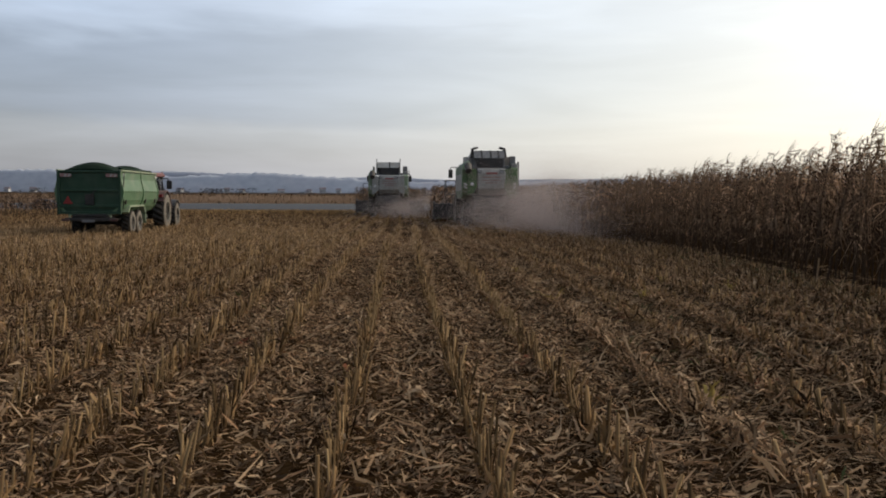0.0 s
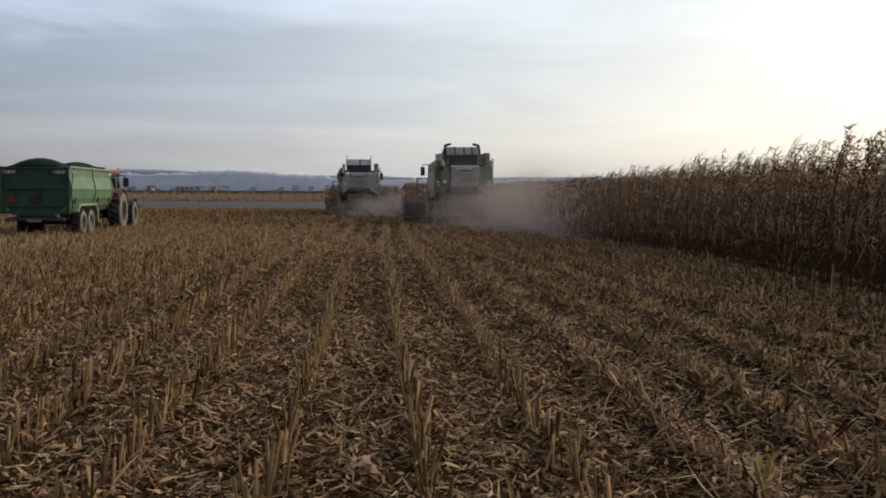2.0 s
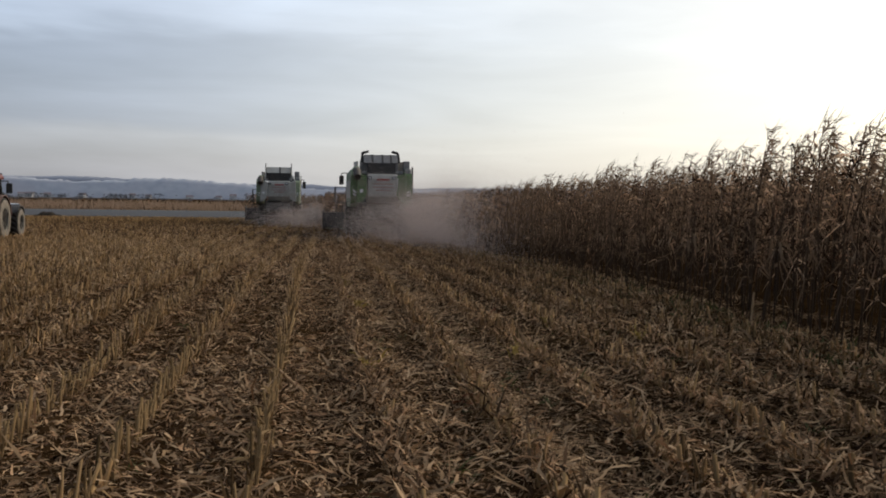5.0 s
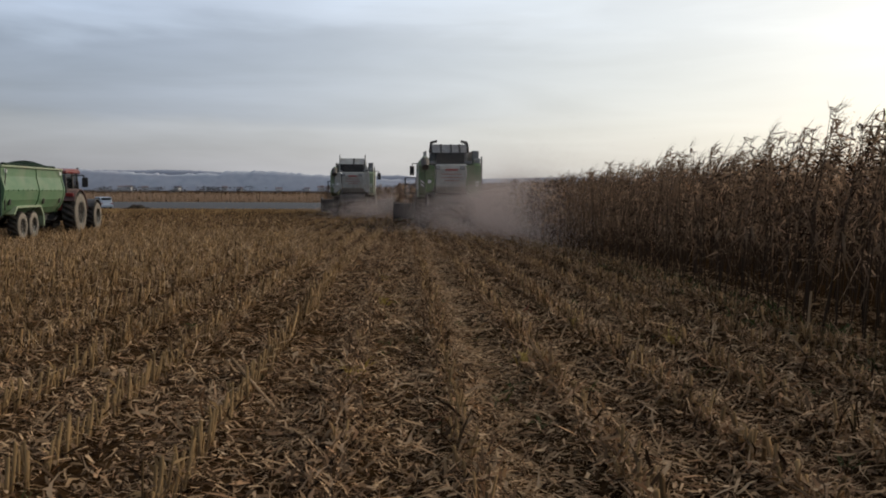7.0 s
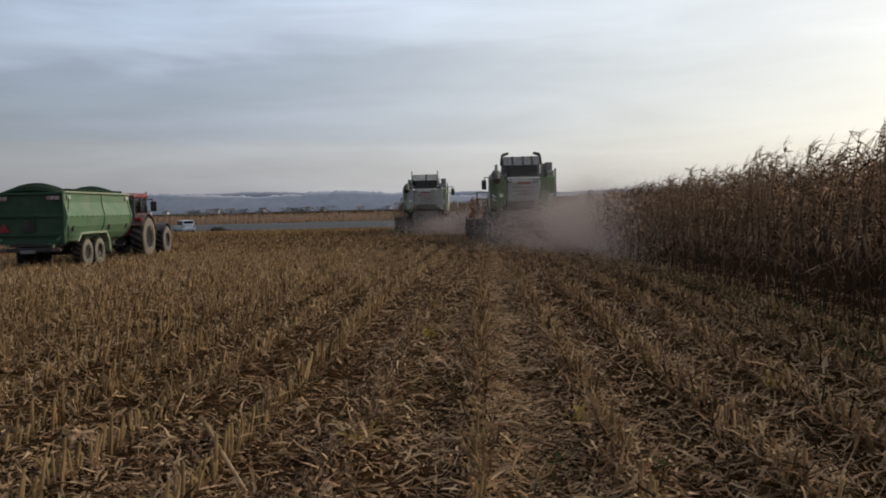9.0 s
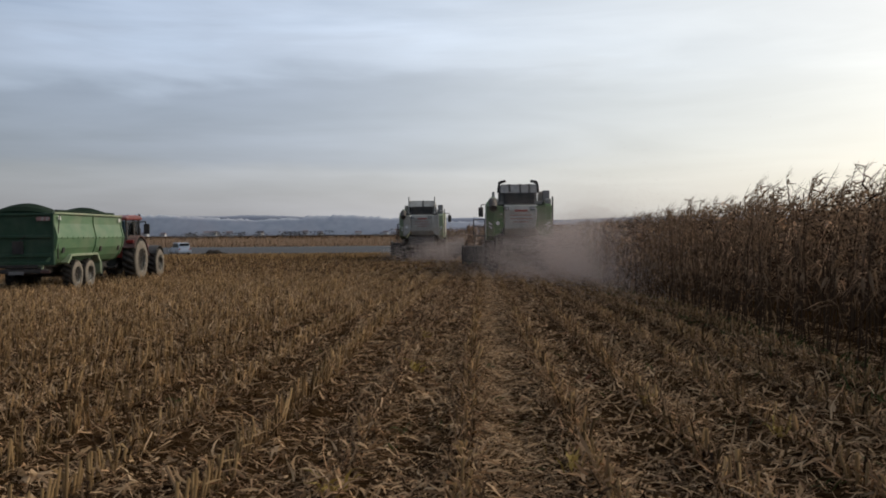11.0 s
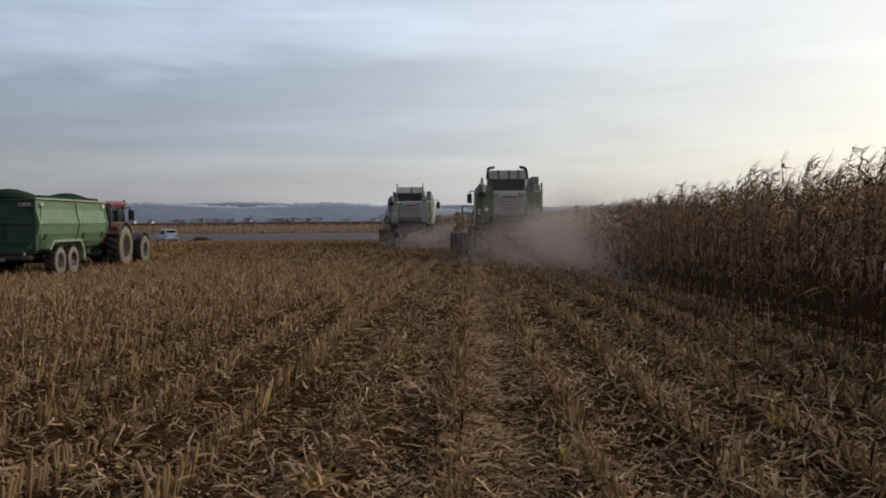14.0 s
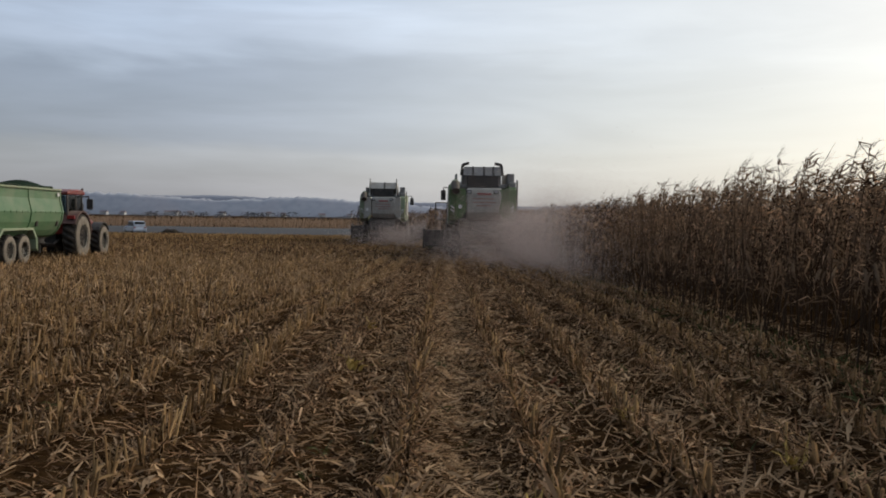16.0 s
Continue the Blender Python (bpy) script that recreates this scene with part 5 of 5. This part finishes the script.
def build_single_stubs():
    rng = np.random.default_rng(92)
    kinds = []
    for i in range(16):
        st, sh = Soup(), Soup()
        h = rng.uniform(0.15, 0.29)
        P = np.array([[0.0, 0.0, -0.03]])
        Q = P + np.array([[rng.normal(0.03, 0.13) * h, rng.normal(0.08, 0.13) * h, h + 0.03]])
        r = rng.uniform(0.009, 0.0145)
        st.tubes(P, Q, r, r * 0.85, 6, True, rng)
        for j in range(int(rng.integers(3, 6))):
            a = rng.uniform(0, 2 * np.pi, 1)
            up = j < 2
            D = unit(np.stack([np.cos(a) * 0.38, np.sin(a) * 0.45, rng.uniform(1.6, 4.0, 1) if up else rng.uniform(0.1, 1.3, 1)], 1))
            sh.ribbons(P + (Q - P) * rng.uniform(0.0, 0.3 if up else 0.8), D, h * rng.uniform(0.5, 0.95, 1) if up else rng.uniform(0.08, 0.24, 1), rng.uniform(0.014, 0.034, 1),
                       rng.uniform(0.0, 0.25, 1) if up else rng.uniform(0.3, 1.5, 1), 4, rng=rng, crinkle=0.08, bend=0.15)
        kinds.append([("stalk", piece(np.concatenate(st.v), st.f, "stalk", M_STUB))] + [("leaf_sheath", piece(v, [f], "leaf_sheath", M_STUB)) for v, f in zip(sh.v, sh.f)])
    for x, y in SINGLE_STUBS:
        t = thing("maize_stub", on_ground(x, y, float(rng.uniform(-30, 30))), "short straw-yellow maize stub with torn leaf sheaths", "maize stub", "maize stubs in rows")
        k = float(rng.uniform(0.8, 1.1)) * (1.0 if x < 1.6 else 0.85)
        for nm, me in kinds[int(rng.integers(16))]:
            o = new(nm, me)
            o.parent = t
            o.scale = (1, 1, k)


build_single_plants()
build_single_stubs()


def build_weeds():
    rng = np.random.default_rng(93)
    s = Soup()
    for i in range(150):
        x, y = (rng.uniform(-6, 6.5), rng.uniform(3, 22)) if i < 50 else (rng.uniform(1.8, 6.8), rng.uniform(4, 19))
        k = int(rng.integers(3, 8))
        a = rng.uniform(0, 2 * np.pi, k)
        D = unit(np.stack([np.cos(a) * 0.5, np.sin(a) * 0.5, rng.uniform(0.0, 1.1, k)], 1))
        P = np.stack([x + rng.normal(0, 0.03, k), y + rng.normal(0, 0.03, k), np.full(k, float(height(x, y)))], 1)
        s.ribbons(P, D, rng.uniform(0.08, 0.22, k), 0.014, rng.uniform(0.2, 0.9, k), 3, rng=rng)
    for i in range(420):
        x, y = rng.uniform(6.75, 7.6), 8 + 30 * rng.random() ** 1.3
        k = int(rng.integers(4, 9))
        a = rng.uniform(0, 2 * np.pi, k)
        D = unit(np.stack([np.cos(a) * 0.5, np.sin(a) * 0.5, rng.uniform(0.2, 1.3, k)], 1))
        P = np.stack([x + rng.normal(0, 0.05, k), y + rng.normal(0, 0.05, k), np.full(k, float(height(x, y)))], 1)
        s.ribbons(P, D, rng.uniform(0.12, 0.36, k), 0.02, rng.uniform(0.2, 0.9, k), 3, rng=rng)
    m = mat("weed_green", (0.035, 0.048, 0.014), (0.10, 0.115, 0.035), 0.7, 4, island=0.8, bump=0, translucent=0.2, spec=0.2)
    tagged(s.build("green_weeds", m), "sparse green weed shoots among the stubble and along the uncut maize", "weeds", kind="stuff")


build_weeds()


def build_broken_stalk():
    t = thing("broken_stalk", on_ground(7.02, 14.4), "pale broken maize stalk standing before the uncut edge", "maize stalk")
    part("stalk", rod(B(), (0, 0, -0.02), (0.05, 0.02, 0.52), 0.016, 0.012, 7), M_HUSK, t)
    q = Soup()
    q.ribbons(np.array([[0.02, 0.0, 0.3]]), np.array([[0.45, -0.3, 0.85]]), 0.3, 0.04, 0.5, 4, rng=np.random.default_rng(4), crinkle=0.2)
    o = new("leaf", mesh_from("leaf", np.concatenate(q.v), q.f, M_HUSK))
    o.parent = t


build_broken_stalk()


def build_clumps():
    """Larger torn husks, leaves and tufts that lie out among the rows."""
    rng = np.random.default_rng(94)
    red = mat("red_brown_leaf", (0.10, 0.035, 0.02), (0.24, 0.095, 0.05), 0.8, 3, island=0.6, bump=0, translucent=0.15, spec=0.05)
    straw = mat("yellow_straw", (0.26, 0.18, 0.045), (0.46, 0.34, 0.11), 0.8, 3, island=0.8, bump=0, translucent=0.15, spec=0.05)

    def clump(name, label, category, material, leaf, x, y, count, length, width, rise, droop):
        t = thing(name, on_ground(x, y, 0, float(mound(x, y))), label, category, "plant remains among the rows")
        for i in range(count):
            q = Soup()
            a = rng.uniform(0, 2 * math.pi)
            D = unit(np.array([[math.cos(a), math.sin(a), rng.uniform(*rise)]]))
            q.ribbons(np.array([[rng.normal(0, 0.03), rng.normal(0, 0.03), rng.uniform(0.01, 0.07)]]), D, length * rng.uniform(0.6, 1.2), width * rng.uniform(0.6, 1.2),
                      rng.uniform(*droop), 4, rng=rng, crinkle=0.16, bend=0.25, belly=0.7)
            o = new(leaf, mesh_from(leaf, np.concatenate(q.v), q.f, material))
            o.parent = t
    for x, y in ((-1.93, 9.0), (0.62, 5.6), (-0.05, 12.6), (1.47, 13.25), (2.1, 13.2), (-3.1, 7.2), (0.1, 6.6), (2.4, 15.6)):
        clump("husk_clump", "torn pale papery maize husk lying between the rows", "maize husk", M_HUSK, "husk", x, y, 9, 0.20, 0.05, (0.1, 1.2), (0.2, 1.2))
    for x, y in ((1.1, 7.95), (-1.65, 9.15), (2.9, 6.9), (2.75, 10.8), (4.2, 16.4), (-0.4, 7.6)):
        clump("leaf_clump", "crumpled red-brown maize leaf on the soil", "maize leaf", red, "leaf", x, y, 5, 0.17, 0.07, (0.0, 0.6), (0.1, 0.8))
    for x, y in ((2.1, 11.9), (2.15, 19.8), (3.55, 12.5), (2.25, 16.9), (2.3, 6.3), (4.45, 14.6), (5.2, 13.4)):
        clump("straw_tuft", "yellowish tuft of maize sheaths standing in the row", "straw tuft", straw, "blade", x, y, 12, 0.24, 0.026, (0.9, 3.0), (0.1, 0.7))


def build_leaning_stalk():
    t = thing("broken_stalk", on_ground(1.53, 11.33), "broken dry maize stalk leaning over the row", "maize stalk")
    part("stalk", pipe(B(), [(0, 0, 0.0), (-0.24, 0.33, 0.15), (-0.43, 0.62, 0.26)], 0.012, 6), M_HUSK, t)
    q = Soup()
    q.ribbons(np.array([[-0.43, 0.62, 0.26]]), np.array([[-0.4, 0.5, 0.1]]), 0.2, 0.03, 0.9, 4, rng=np.random.default_rng(6), crinkle=0.2)
    o = new("leaf", mesh_from("leaf", np.concatenate(q.v), q.f, M_HUSK))
    o.parent = t


build_clumps()
build_leaning_stalk()
